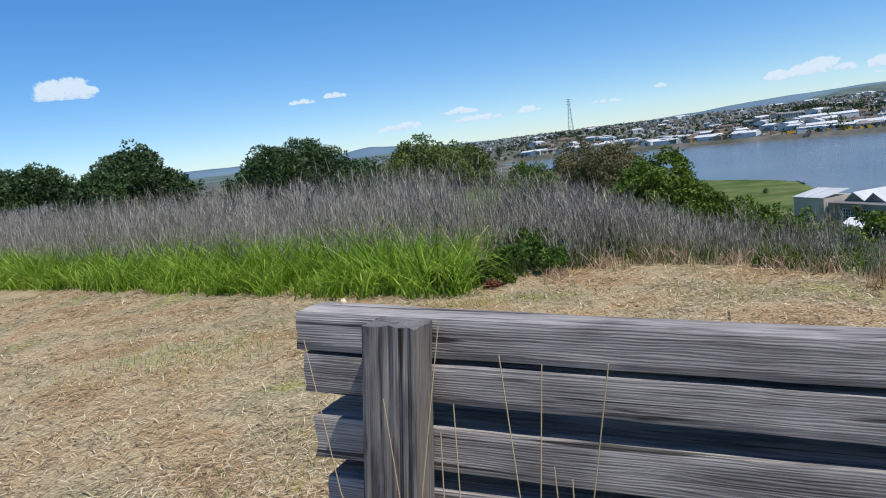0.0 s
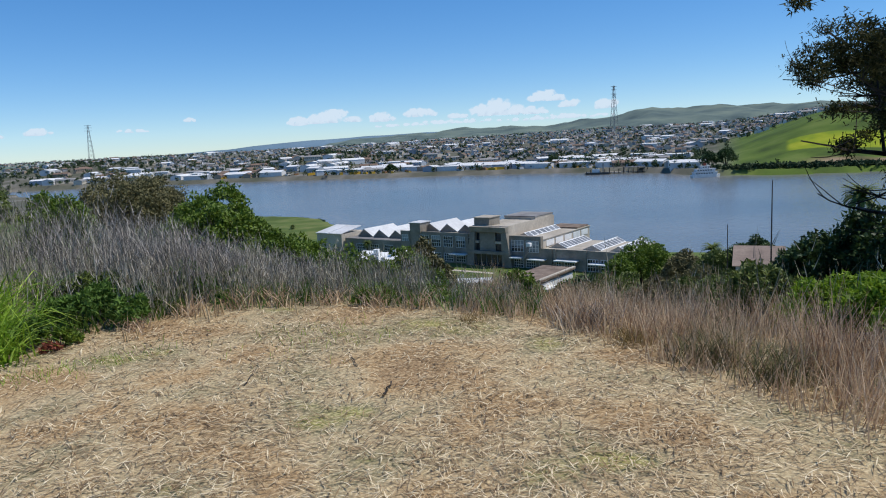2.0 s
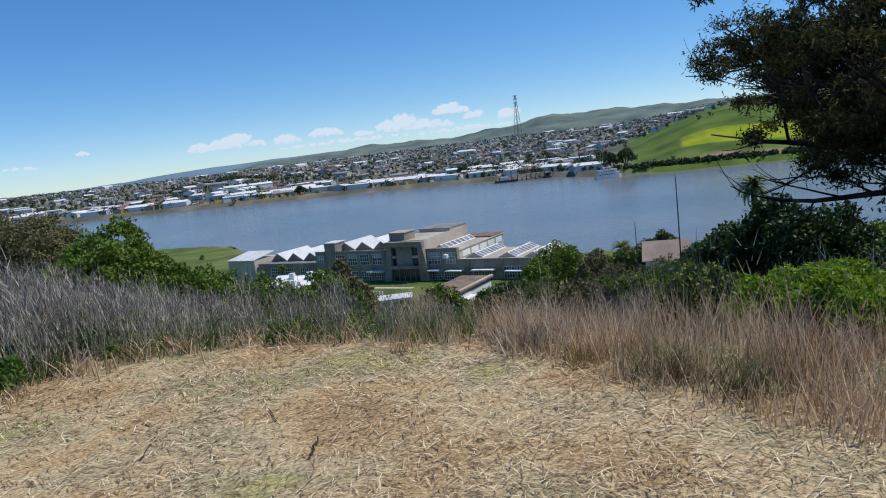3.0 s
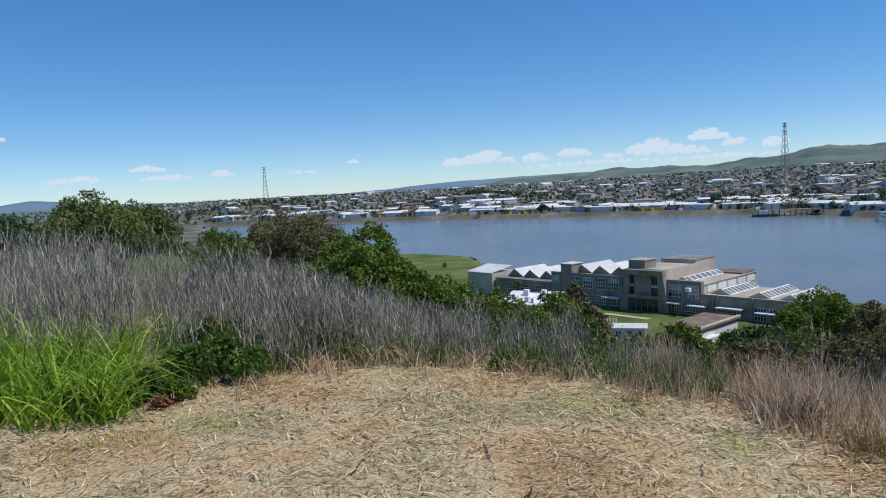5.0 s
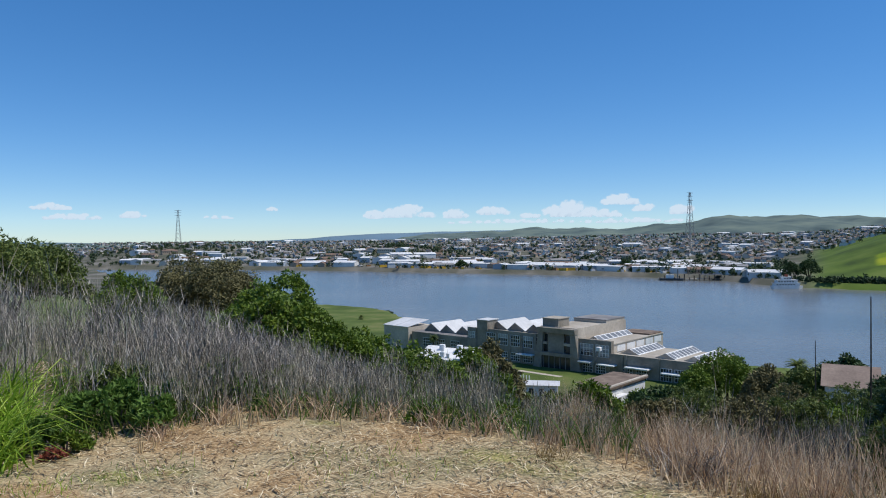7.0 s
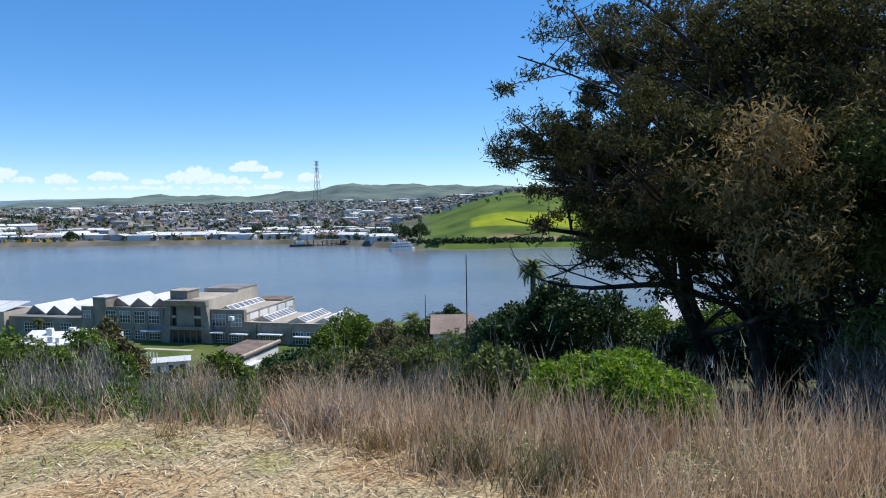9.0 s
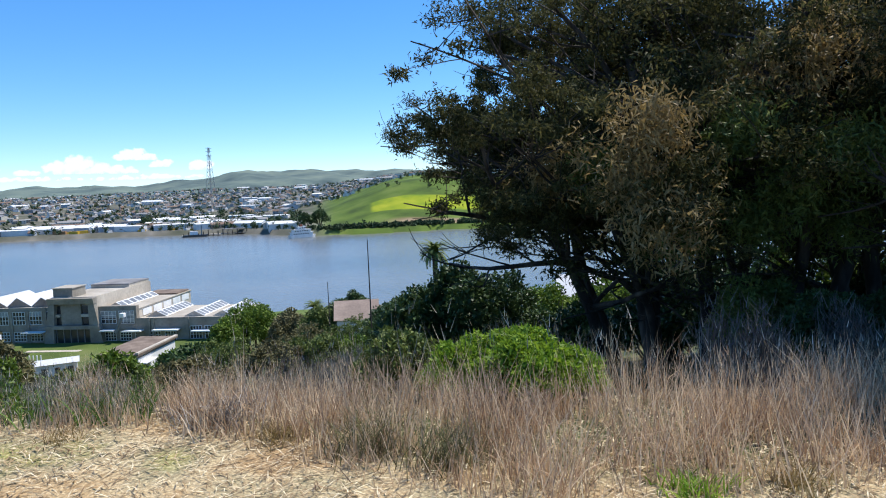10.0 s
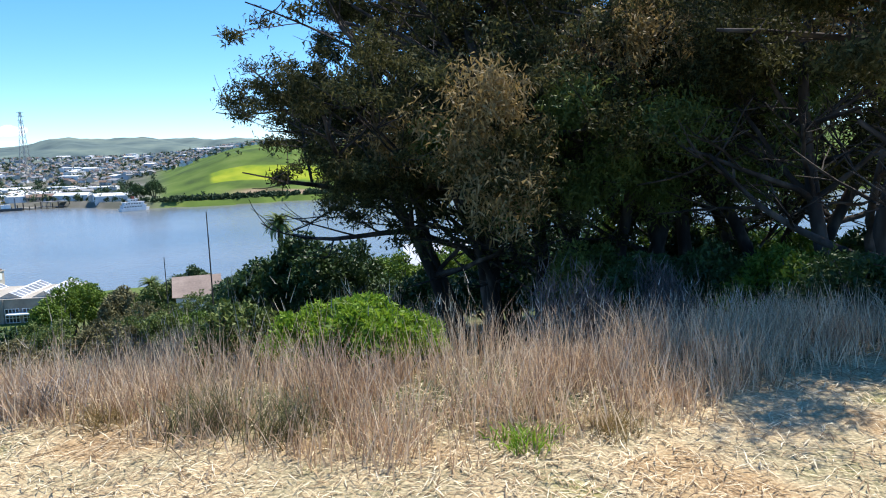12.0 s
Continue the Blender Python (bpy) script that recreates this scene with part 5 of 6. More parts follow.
    monitor(hall, -97.0, -90.0, 3, 25, 7.65, 1.8, 8)

    def ridge_roof(u0, u1, v0, v1, z, rise):
        um = u0 + (u1 - u0) * 0.42
        for v in (v0, v1):
            bm = bmesh.new()
            a = [bm.verts.new(p) for p in ((u0, v, z), (u1, v, z), (um, v, z + rise))]
            b = [bm.verts.new(p.co + Vector((0, 0.2, 0))) for p in a]
            bm.faces.new(a), bm.faces.new(b[::-1])
            for i in range(3):
                bm.faces.new((a[i], b[i], b[(i + 1) % 3], a[(i + 1) % 3]))
            part("gable_end", bm, C, hall)
        bm = bmesh.new()
        vs = [bm.verts.new(p) for p in ((u0 - 0.2, v0 - 0.25, z), (um, v0 - 0.25, z + rise + 0.1), (u1 + 0.2, v0 - 0.25, z), (u0 - 0.2, v1, z), (um, v1, z + rise + 0.1), (u1 + 0.2, v1, z))]
        bm.faces.new((vs[0], vs[1], vs[4], vs[3]))
        bm.faces.new((vs[1], vs[2], vs[5], vs[4]))
        r = bmesh.ops.extrude_face_region(bm, geom=bm.faces[:])
        bmesh.ops.translate(bm, verts=[e for e in r["geom"] if isinstance(e, bmesh.types.BMVert)], vec=(0, 0, 0.2))
        part("ridged_roof", bm, M["roof_white"], hall, "white ridged roof")
    for u in (-178.6, -169.8, -161.0):
        ridge_roof(u, u + 8.6, 5, 24, 11.7, 3.0)
    for u in (-216.0, -207.0, -198.0):
        ridge_roof(u, u + 8.8, 6, 26, 7.8, 3.2)
    # windows, doors and canopies of the front
    for k in range(5):
        facade_window(hall, -176.3 + k * 5.9, 6.6, -172.2 + k * 5.9 - (1.6 if k == 4 else 0), 10.7, -0.02, blind=0.35 * (k % 2))
        facade_window(hall, -176.3 + k * 5.9, 1.0, -172.2 + k * 5.9 - (1.6 if k == 4 else 0), 3.9, -0.02)
    facade_window(hall, -185.4, 8.2, -182.4, 10.6, -0.38, (3, 2), 0.9)
    for k in range(2):
        facade_window(hall, -133.6 + k * 6.2, 6.4, -128.6 + k * 6.2, 10.4, 0.08, blind=0.55 if k == 0 else 0.95)
    for k in range(5):
        facade_window(hall, -132.6 + k * 5.2, 0.6, -129.0 + k * 5.2, 3.4, -0.32 if k > 2 else 0.08)
    for k in range(3):
        facade_window(hall, -103.2 + k * 5.0, 1.0, -99.4 + k * 5.0, 5.0, -0.32)
    for u0, u1, z in ((-160.2, -152.8, 4.0), (-133.0, -128.2, 4.2), (-125.5, -119.0, 3.9), (-115.0, -106.5, 4.1), (-102, -95, 3.6)):
        box_part("canopy", hall, M["white_paint"], u0, -3.2, z, u1, -0.4, z + 0.35)
    for k in range(3):
        facade_window(hall, -212 + 8.0 * k, 2.0, -207.6 + 8.0 * k, 5.6, 0.58)
    # slanting duct with a pale head in front of the bay
    vs, fs = [], []
    tube(vs, fs, [Vector((-127.6, -2.6, 3.6)), Vector((-126.3, -2.6, 6.2)), Vector((-125.0, -2.6, 9.0))], 0.55, 0.55, 8)
    mesh_object("duct", vs, fs, M["roof_grey"], hall)
    box_part("duct_head", hall, M["white_paint"], -125.6, -3.4, 8.8, -124.0, -1.8, 10.2, 0.2)
    # pale end shed by the turf
    W(CL, -235, -1, -1, -219.6, 14, 9.4)
    for u in (-235.2, -227.1):
        bm = bmesh.new()
        q = [(u, -1.6, 9.5), (u + 7.6, -1.6, 9.5), (u + 7.6, 12, 11.6), (u, 12, 11.6)]
        a = [bm.verts.new(p) for p in q]
        b = [bm.verts.new((p[0], p[1], p[2] + 0.25)) for p in q]
        bm.faces.new(b)
        for i in range(4):
            bm.faces.new((a[i], a[(i + 1) % 4], b[(i + 1) % 4], b[i]))
        part("shed_roof", bm, M["roof_white"], hall)


build_hall()


def small_house(name, label, az, r, z, w, d, h, rise, turn, wall, roof, windows=2):
    x, y = polar(az, r)
    g = land1(x, y) if z is None else z
    ob = empty(name, x, y, g, turn)
    tagged(ob, label, "building")
    box_part("wall", ob, M[wall], -w / 2, -d / 2, -1, w / 2, d / 2, h)
    bm = bmesh.new()
    o = 0.5
    pts = [(-w / 2 - o, -d / 2 - o, h), (w / 2 + o, -d / 2 - o, h), (w / 2 + o, d / 2 + o, h), (-w / 2 - o, d / 2 + o, h), (-w / 2 - o, 0, h + rise), (w / 2 + o, 0, h + rise)]
    vs = [bm.verts.new(p) for p in pts]
    for q in ((0, 1, 5, 4), (2, 3, 4, 5), (0, 4, 3), (1, 2, 5), (3, 2, 1, 0)):
        bm.faces.new([vs[i] for i in q])
    part("roof", bm, M[roof], ob)
    for k in range(windows):
        u = -w / 2 + w * (k + 0.5) / windows
        box_part("window", ob, M["window_dark"], u - 0.5, -d / 2 - 0.06, h * 0.4, u + 0.5, -d / 2 + 0.02, h * 0.8)
    return ob


def yard_store():
    """A flat-roofed store standing corner-on below the slope, its sunny wall stained and coloured lighter."""
    x, y = polar(45.15, 140)
    ob = empty("store_shed", x, y, -33.0, B_TURN)
    tagged(ob, "flat grey-roofed store, its stained sunlit wall coloured white", "building")
    # light is in the colours: dark concrete on the shaded side, white on the sunlit
    box_part("wall", ob, M["concrete"], -7.0, 0, -6, -0.02, 15, 5.6)
    box_part("sunlit_wall", ob, M["white_paint"], -0.02, 0.1, -6, 0.1, 14.9, 5.0)
    box_part("roof", ob, M["roof_tan"], -7.5, -0.5, 5.6, 0.5, 15.5, 5.95)
    box_part("parapet", ob, M["concrete_light"], -0.1, -0.5, 5.95, 0.5, 15.5, 6.2)
    for k in range(3):
        box_part("door", ob, M["window_pale"], 0.1, 2.0 + k * 4.4, 0.4, 0.16, 4.0 + k * 4.4, 3.4)
    box_part("window", ob, M["window_dark"], -5.6, -0.06, 2.6, -3.8, 0.04, 4.2)
    box_part("awning", ob, M["white_paint"], 0.12, 0.2, 4.0, 1.6, 5.0, 4.15)


def white_terrace():
    """A bright white flat-roofed row in front of the factory with white tanks and boxes on its roof."""
    x, y = polar(32.8, 240)
    ob = empty("white_row", x, y, -45.0, -57)
    tagged(ob, "bright white flat-roofed row with boxes on its roof", "building")
    box_part("wall", ob, M["white_paint"], -13.5, 0, -2, 13.5, 9, 5.6)
    for k in range(4):
        bm = bmesh.new()
        u0, u1, z = -13.9 + k * 6.95, -7.1 + k * 6.95, 5.6 + (0.5, 0.0, 0.7, 0.2)[k]
        pts = [(u0, -0.5, z), (u1, -0.5, z), (u1, 9.4, z + 2.6), (u0, 9.4, z + 2.6), (u1, 9.4, 5.5), (u0, 9.4, 5.5), (u0, -0.5, 5.5), (u1, -0.5, 5.5)]
        vs = [bm.verts.new(p) for p in pts]
        for q in ((0, 1, 2, 3), (3, 2, 4, 5), (0, 3, 5, 6), (1, 7, 4, 2), (6, 7, 1, 0), (5, 4, 7, 6)):
            bm.faces.new([vs[i] for i in q])
        part("roof", bm, M["white_paint"], ob, "white sloping roof")
    rr = random.Random(4)
    for k in range(11):
        u, v, q = -11.5 + k * 2.2, rr.uniform(0.5, 7), rr.uniform(0.7, 1.4)
        box_part("roof_box", ob, M["white_paint"], u - q * 0.7, v - q * 0.6, 5.6, u + q * 0.7, v + q * 0.6, 6.6 + v * 0.28 + q * rr.uniform(0.5, 1.2), 0.1)
    for k in range(5):
        box_part("window", ob, M["window_pale"], -11 + k * 4.8, -0.08, 3.4, -8.6 + k * 4.8, 0.02, 5.4)


def build_lower_buildings():
    yard_store()
    white_terrace()
    small_house("low_white_building", "long low whitewashed building among bushes", 39.5, 165, -35.6, 9.5, 5, 4.0, 0.35, -42, "white_paint", "roof_white", 4)
    small_house("house", "house with a tan pitched roof among trees", 61.9, 118, None, 6.4, 9, 5.6, 2.4, -62, "white_paint", "roof_house", 2)
    small_house("white_house", "white-roofed house behind the trees", 80.7, 130, None, 11.0, 10, 5.0, 3.6, -75, "white_paint", "roof_white", 3)
    small_house("small_white_house", "small white house at the water's edge", 66.0, 150, None, 7, 6, 6.0, 2.0, -60, "white_paint", "roof_white", 2)
    # paved path across the factory lawn
    x, y = polar(39.9, 251)
    ob = box_part("garden_path", None, M["concrete_light"], -10, -1.1, -0.5, 8, 1.1, 0.12)
    ob.matrix_world = pose(x, y, land1(x, y), 0, 0, B_TURN)
    tagged(ob, "pale paved path across the factory lawn", "path")
    x, y = polar(38.2, 240)
    for k in range(4):
        ob = box_part("bollard", None, M["white_paint"], -0.16, -0.16, -0.3, 0.16, 0.16, 1.6, 0.03)
        ob.matrix_world = pose(x + 0.35 * k, y - 1.1 * k, land1(x, y))
        tagged(ob, "short white post beside the lawn", "post", "posts beside the lawn")


build_lower_buildings()


# ---- masts, pylons, boats ----
def pylon(az, r, base, top, w):
    x, y = polar(az, r)
    ob = empty("pylon", x, y, land1(x, y))
    tagged(ob, "tall steel lattice power pylon across the water", "pylon")
    h = top - land1(x, y)
    vs, fs = [], []
    lv = 9
    for sx, sy in ((-1, -1), (1, -1), (1, 1), (-1, 1)):
        line = [Vector((sx * w * (1 - 0.85 * i / lv), sy * w * (1 - 0.85 * i / lv), h * i / lv)) for i in range(lv + 1)]
        tube(vs, fs, line, 0.6, 0.35, 4)
    for i in range(lv):
        a, b = w * (1 - 0.85 * i / lv), w * (1 - 0.85 * (i + 1) / lv)
        z0, z1 = h * i / lv, h * (i + 1) / lv
        for k in range(4):
            c = [(-1, -1), (1, -1), (1, 1), (-1, 1)]
            p, q = c[k], c[(k + 1) % 4]
            tube(vs, fs, [Vector((p[0] * a, p[1] * a, z0)), Vector((q[0] * b, q[1] * b, z1))], 0.18, 0.18, 3)
            tube(vs, fs, [Vector((q[0] * a, q[1] * a, z0)), Vector((p[0] * b, p[1] * b, z1))], 0.18, 0.18, 3)
    mesh_object("lattice", vs, fs, M["steel"], ob)
    for z in (0.86, 0.93, 0.985):
        box_part("cross_arm", ob, M["steel"], -w * 1.1, -0.4, h * z - 0.4, w * 1.1, 0.4, h * z + 0.4)
    return ob


pylon(11.6, 2380, -3, 97, 9)
pylon(51.2, 1760, 35, 106, 9)


def mast(az, r, top, rad, label):
    x, y = polar(az, r)
    g = land1(x, y)
    vs, fs = [], []
    tube(vs, fs, [Vector((0, 0, -0.5)), Vector((-0.03 * rad, 0, (top - g) / 2)), Vector((-0.5 * rad, 0, top - g))], rad, rad * 0.5, 8)
    ob = mesh_object("mast", vs, fs, M["bark"])
    ob.matrix_world = pose(x, y, g)
    tagged(ob, label, "pole")


mast(63.1, 50, -1.78, 0.065, "tall thin dark wooden pole among the trees")
mast(59.7, 110, -12.5, 0.10, "thin pole by the shore")


# ---- town across the water ----
def build_town():
    rng = np.random.default_rng(77)
    rr = random.Random(77)
    cols = {"town_white": (0.74, 0.73, 0.70), "town_cream": (0.60, 0.55, 0.45), "town_grey": (0.38, 0.38, 0.38), "town_tan": (0.42, 0.33, 0.24), "town_blue": (0.40, 0.45, 0.50)}
    walls = [shade(k, [tuple(c * 0.85 for c in v), v], 0.05, 0.85, fine=(0.5, 0.08)) for k, v in cols.items()]
    roofs = [shade("town_roof_" + k, [tuple(c * 0.8 for c in v), v], 0.05, 0.9, fine=(0.5, 0.1)) for k, v in (("dark", (0.12, 0.11, 0.11)), ("brown", (0.22, 0.15, 0.11)), ("grey", (0.30, 0.29, 0.28)), ("white", (0.75, 0.75, 0.74)))]
    glass = M["window_dark"]

    def house_mesh(name, w, d, h, rise, wall, roof, rows):
        v, f, mi = [], [], []
        def quad(ps, m):
            b = len(v)
            v.extend(ps)
            f.append(tuple(range(b, b + len(ps))))
            mi.append(m)
        x, y = w / 2, d / 2
        quad([(-x, -y, -4), (x, -y, -4), (x, -y, h), (-x, -y, h)], 0)
        quad([(x, y, -4), (-x, y, -4), (-x, y, h), (x, y, h)], 0)
        quad([(x, -y, -4), (x, y, -4), (x, y, h), (x, 0, h + rise), (x, -y, h)], 0)
        quad([(-x, y, -4), (-x, -y, -4), (-x, -y, h), (-x, 0, h + rise), (-x, y, h)], 0)
        o = 0.5
        quad([(-x - o, -y - o, h - 0.1), (x + o, -y - o, h - 0.1), (x + o, 0, h + rise + 0.15), (-x - o, 0, h + rise + 0.15)], 1)
        quad([(x + o, y + o, h - 0.1), (-x - o, y + o, h - 0.1), (-x - o, 0, h + rise + 0.15), (x + o, 0, h + rise + 0.15)], 1)
        n = max(2, int(w / 4))
        for row in range(rows):
            z0 = h * (row + 0.35) / rows
            z1 = h * (row + 0.75) / rows
            for k in range(n):
                u = -x + w * (k + 0.5) / n
                for s in (-1, 1):
                    yy = s * (y + 0.05)
                    quad([(u - 0.8 * s * -1, yy, z0), (u + 0.8 * s * -1, yy, z0), (u + 0.8 * s * -1, yy, z1), (u - 0.8 * s * -1, yy, z1)], 2)
        me = bpy.data.meshes.new(name)
        me.from_pydata(v, [], f)
        for m in (wall, roof, glass):
            me.materials.append(m)
        me.polygons.foreach_set("material_index", mi)
        return me

    kinds = []
    for i in range(12):
        kinds.append(house_mesh("town_house", rr.uniform(7, 12), rr.uniform(6, 9), rr.uniform(3.6, 6.5), rr.uniform(1.5, 3), walls[(0, 1, 0, 2, 0, 3, 0, 4, 1, 0, 2, 1)[i]], roofs[i % 3], 2))
    sheds = []
    for i in range(6):
        sheds.append(house_mesh("warehouse", rr.uniform(20, 48), rr.uniform(14, 22), rr.uniform(5, 8), rr.uniform(0.8, 3), walls[(0, 1, 0, 3, 4, 2)[i]], roofs[(3, 2, 3, 1, 3, 0)[i]], i % 2))
    # nearest rows as single buildings
    group = "buildings of the town across the water"
    for n in range(300):
        az = rr.uniform(8, 57)
        k = 20 + 330 * rr.random() ** 1.3
        rf = np.interp(az, FAR_AZ, FAR_R)
        big = k < 240 and rr.random() < 0.68
        me = rr.choice(sheds) if big else rr.choice(kinds)
        x, y = polar(az, rf + k + (14 if big else 0))
        ob = new("warehouse" if big else "town_house", me)
        ob.matrix_world = pose(x, y, land1(x, y), 0, 0, -az + rr.choice((-25, 65, -20, 10)) + rr.uniform(-8, 8))
        tagged(ob, "pale low waterfront warehouse across the strait" if big else "small gabled house in the town across the water", "building", group)
    # the rest, joined
    V, F, MI, off = [], [], [], 0
    def add(me, az, r, turn, s=1.0):
        nonlocal off
        x, y = polar(az, r)
        z = land1(x, y)
        c, sn = math.cos(turn) * s, math.sin(turn) * s
        for p in me.vertices:
            V.append((x + p.co.x * c - p.co.y * sn, y + p.co.x * sn + p.co.y * c, z + p.co.z * s))
        for q in me.polygons:
            F.append(tuple(i + off for i in q.vertices))
        base = {m.name: i for i, m in enumerate(allm)}
        for q in me.polygons:
            MI.append(base[me.materials[q.material_index].name])
        off += len(me.vertices)
    allm = walls + roofs + [glass]
    for n in range(3200):
        az = rr.uniform(4, 78)
        rf = np.interp(az, FAR_AZ, FAR_R)
        k = 380 + 1900 * rr.random() ** 1.1
        if az > 57 and k < 560:
            continue
        add(rr.choice(sheds) if rr.random() < 0.05 else rr.choice(kinds), az, rf + k, rr.uniform(0, 6.3), rr.uniform(0.8, 1.2))
    far = tagged(mesh_object("far_houses", V, F, allm, index=MI), "many small houses spread over the far town", "houses", kind="stuff")
    # town trees, joined: uneven clumps
    cs, rad = [], []
    for n in range(4700):
        az = rr.uniform(-8, 80)
        k = 15 + 2300 * rr.random() ** 1.2
        if n > 3600:
            az, r0 = rr.choice(((rr.gauss(28, 4.0), rr.gauss(1570, 120)), (rr.gauss(11.5, 5), rr.gauss(1900, 150)), (rr.uniform(46, 58), 0), (rr.uniform(58.5, 80), -1)))
            k = r0 - np.interp(az, FAR_AZ, FAR_R) if r0 > 0 else rr.uniform(15, 320) if r0 == 0 else rr.uniform(8, 34)
        rf = np.interp(az, FAR_AZ, FAR_R)
        if az > 58 and 36 < k < 520 and rr.random() < 0.93:
            continue
        x, y = polar(az, rf + k)
        s = rr.uniform(2.6, 6.8) * (0.6 if az > 58.5 and k < 36 else 1.0)
        z = land1(x, y)
        for j in range(4):
            cs.append((x + rr.uniform(-0.6, 0.6) * s, y + rr.uniform(-0.6, 0.6) * s, z + s * rr.uniform(0.5, 1.4)))
            rad.append(s * 0.55)
    cs, rad = np.array(cs), np.array(rad)
    v, f = leaf_cards(rng, cs, (rad * 0.5)[:, None], 10, 2.9, 2.1)
    m = shade("town_trees", [(0.02, 0.04, 0.018), (0.05, 0.08, 0.03), (0.09, 0.12, 0.05)], 0.01, 0.8, island=0.5)
    stuff("town_trees", v, f, m, "dark green trees scattered through the far town", "trees")


build_town()


# ---- clouds ----
def build_clouds():
    """The bank of small fair-weather clouds over the hills, one thin backdrop beyond everything else."""
    V, F, B, T = [], [], [], []
    r = 4930
    for seed, (az, el, wide, tall) in enumerate((az, el - 0.002, wide * 1.22, tall * 1.15) for az, el, wide, tall in ((26.5, 0.029, 110, 60), (29.3, 0.030, 290, 85), (33.0, 0.029, 150, 62), (36.0, 0.033, 180, 66), (39.0, 0.029, 130, 48), (42.0, 0.029, 300, 110),
                                               (46.0, 0.045, 200, 75), (47.8, 0.036, 130, 55), (50.6, 0.031, 120, 70), (44.8, 0.029, 220, 55), (38, 0.022, 900, 30), (47, 0.021, 700, 34),
                                               (-25.5, 0.110, 330, 120), (3.0, 0.040, 200, 45), (8.5, 0.030, 130, 55), (-1.5, 0.028, 300, 50), (4.6, 0.028, 330, 40), (18.5, 0.040, 60, 34), (14.5, 0.03, 200, 26),
                                               (-6.5, 0.082, 120, 40), (-9.0, 0.078, 160, 34))):
        rr = random.Random(300 + seed)
        puffs = []
        for k in range(int(7 + wide / 26)):
            t = rr.uniform(-0.85, 0.85)
            puffs.append((t * wide / 2, tall * (0.18 + 0.55 * rr.random() * (1 - t * t)), tall * rr.uniform(0.28, 0.5) * (1.1 - abs(t) * 0.5)))
        nu, nv = int(24 + wide / 9), 16
        base = len(V)
        for i in range(nu + 1):
            for j in range(nv + 1):
                u, w = (i / nu - 0.5) * wide * 1.35, (j / nv * 1.5 - 0.2) * tall
                best = max(1 - ((u - pu) / (pr * 1.7)) ** 2 - ((w - pw) / pr) ** 2 for pu, pw, pr in puffs)
                rim = min(i, nu - i, j, nv - j) / 3
                cut = min(1.0, max(0.0, (w / tall + 0.04) / 0.10))
                B.append(max(-0.5, min(best, 1.0)) * 0.75 * cut - (0.9 if rim < 1 else 0.0))
                T.append(0.15 + 0.55 * w / tall)
                x, y = polar(az, r)
                a = radians(az)
                V.append((x + u * math.cos(a), y - u * math.sin(a), 2 + r * el + w))
        for i in range(nu):
            for j in range(nv):
                q = base + i * (nv + 1) + j
                F.append((q, q + nv + 1, q + nv + 2, q + 1))
    ob = mesh_object("backdrop_clouds", V, F, M["cloud"], smooth=True)
    ob.data.attributes.new("body", "FLOAT", "POINT").data.foreach_set("value", B)
    ob.data.attributes.new("tone", "FLOAT", "POINT").data.foreach_set("value", T)
    tagged(ob, "bank of small white fair-weather clouds low over the hills", "clouds", kind="structure")


build_clouds()


# ---- palms, boats, small things ----
def palm(label, az, r, top, spread, trunk_r, seed):
    x, y = polar(az, r)
    g = land1(x, y)
    rr = random.Random(seed)
    thing = empty("palm_tree", x, y, g)
    tagged(thing, label, "palm tree")
    h = max(top - g - spread * 0.45, 1.5)
    vs, fs = [], []
    tube(vs, fs, [Vector((0, 0, -0.4)), Vector((0.05, 0, h * 0.5)), Vector((0, 0.03, h))], trunk_r * 1.2, trunk_r, 9)
    mesh_object("trunk", vs, fs, M["bark"], thing)
    v, f = [], []
    for k in range(84):
        a = rr.uniform(0, 6.28)
        up = rr.uniform(-0.5, 1.3)
        d = Vector((math.cos(a), math.sin(a), 0))
        p = Vector((0, 0, h))
        L = spread * rr.uniform(0.42, 0.55)
        line = []
        for i in range(6):
            line.append(p.copy())
            el = up - 0.30 * i
            p = p + (d * math.cos(el) + Vector((0, 0, math.sin(el)))) * (L / 5)
        side = Vector((-d.y, d.x, 0))
        for i in range(5):
            for s in (-1, 1):
                for j in range(3):
                    q = line[i].lerp(line[i + 1], j / 3)
                    tip = q + (side * s * 0.9 + (line[i + 1] - line[i]).normalized() * 0.6 + Vector((0, 0, -0.25))) * (L * 0.17 * (1.15 - i / 6))
                    w = (line[i + 1] - line[i]) * 0.20
                    b = len(v)
                    v += [q - w, q + w, tip]
                    f.append((b, b + 1, b + 2))
    mesh_object("fronds", v, f, M["leaf_olive"], thing)


palm("palm with a ragged round head above the trees", 68.4, 119, -6.4, 6.8, 0.42, 1)
for n, (az, r, top) in enumerate(((58.6, 150, -20.5), (60.6, 152, -21.5), (25.4, 430, -44.5), (31.2, 300, -38.0))):
    palm("small palm near the shore", az, r, top, 5.5 if n < 2 else 5.0, 0.3, 5 + n)


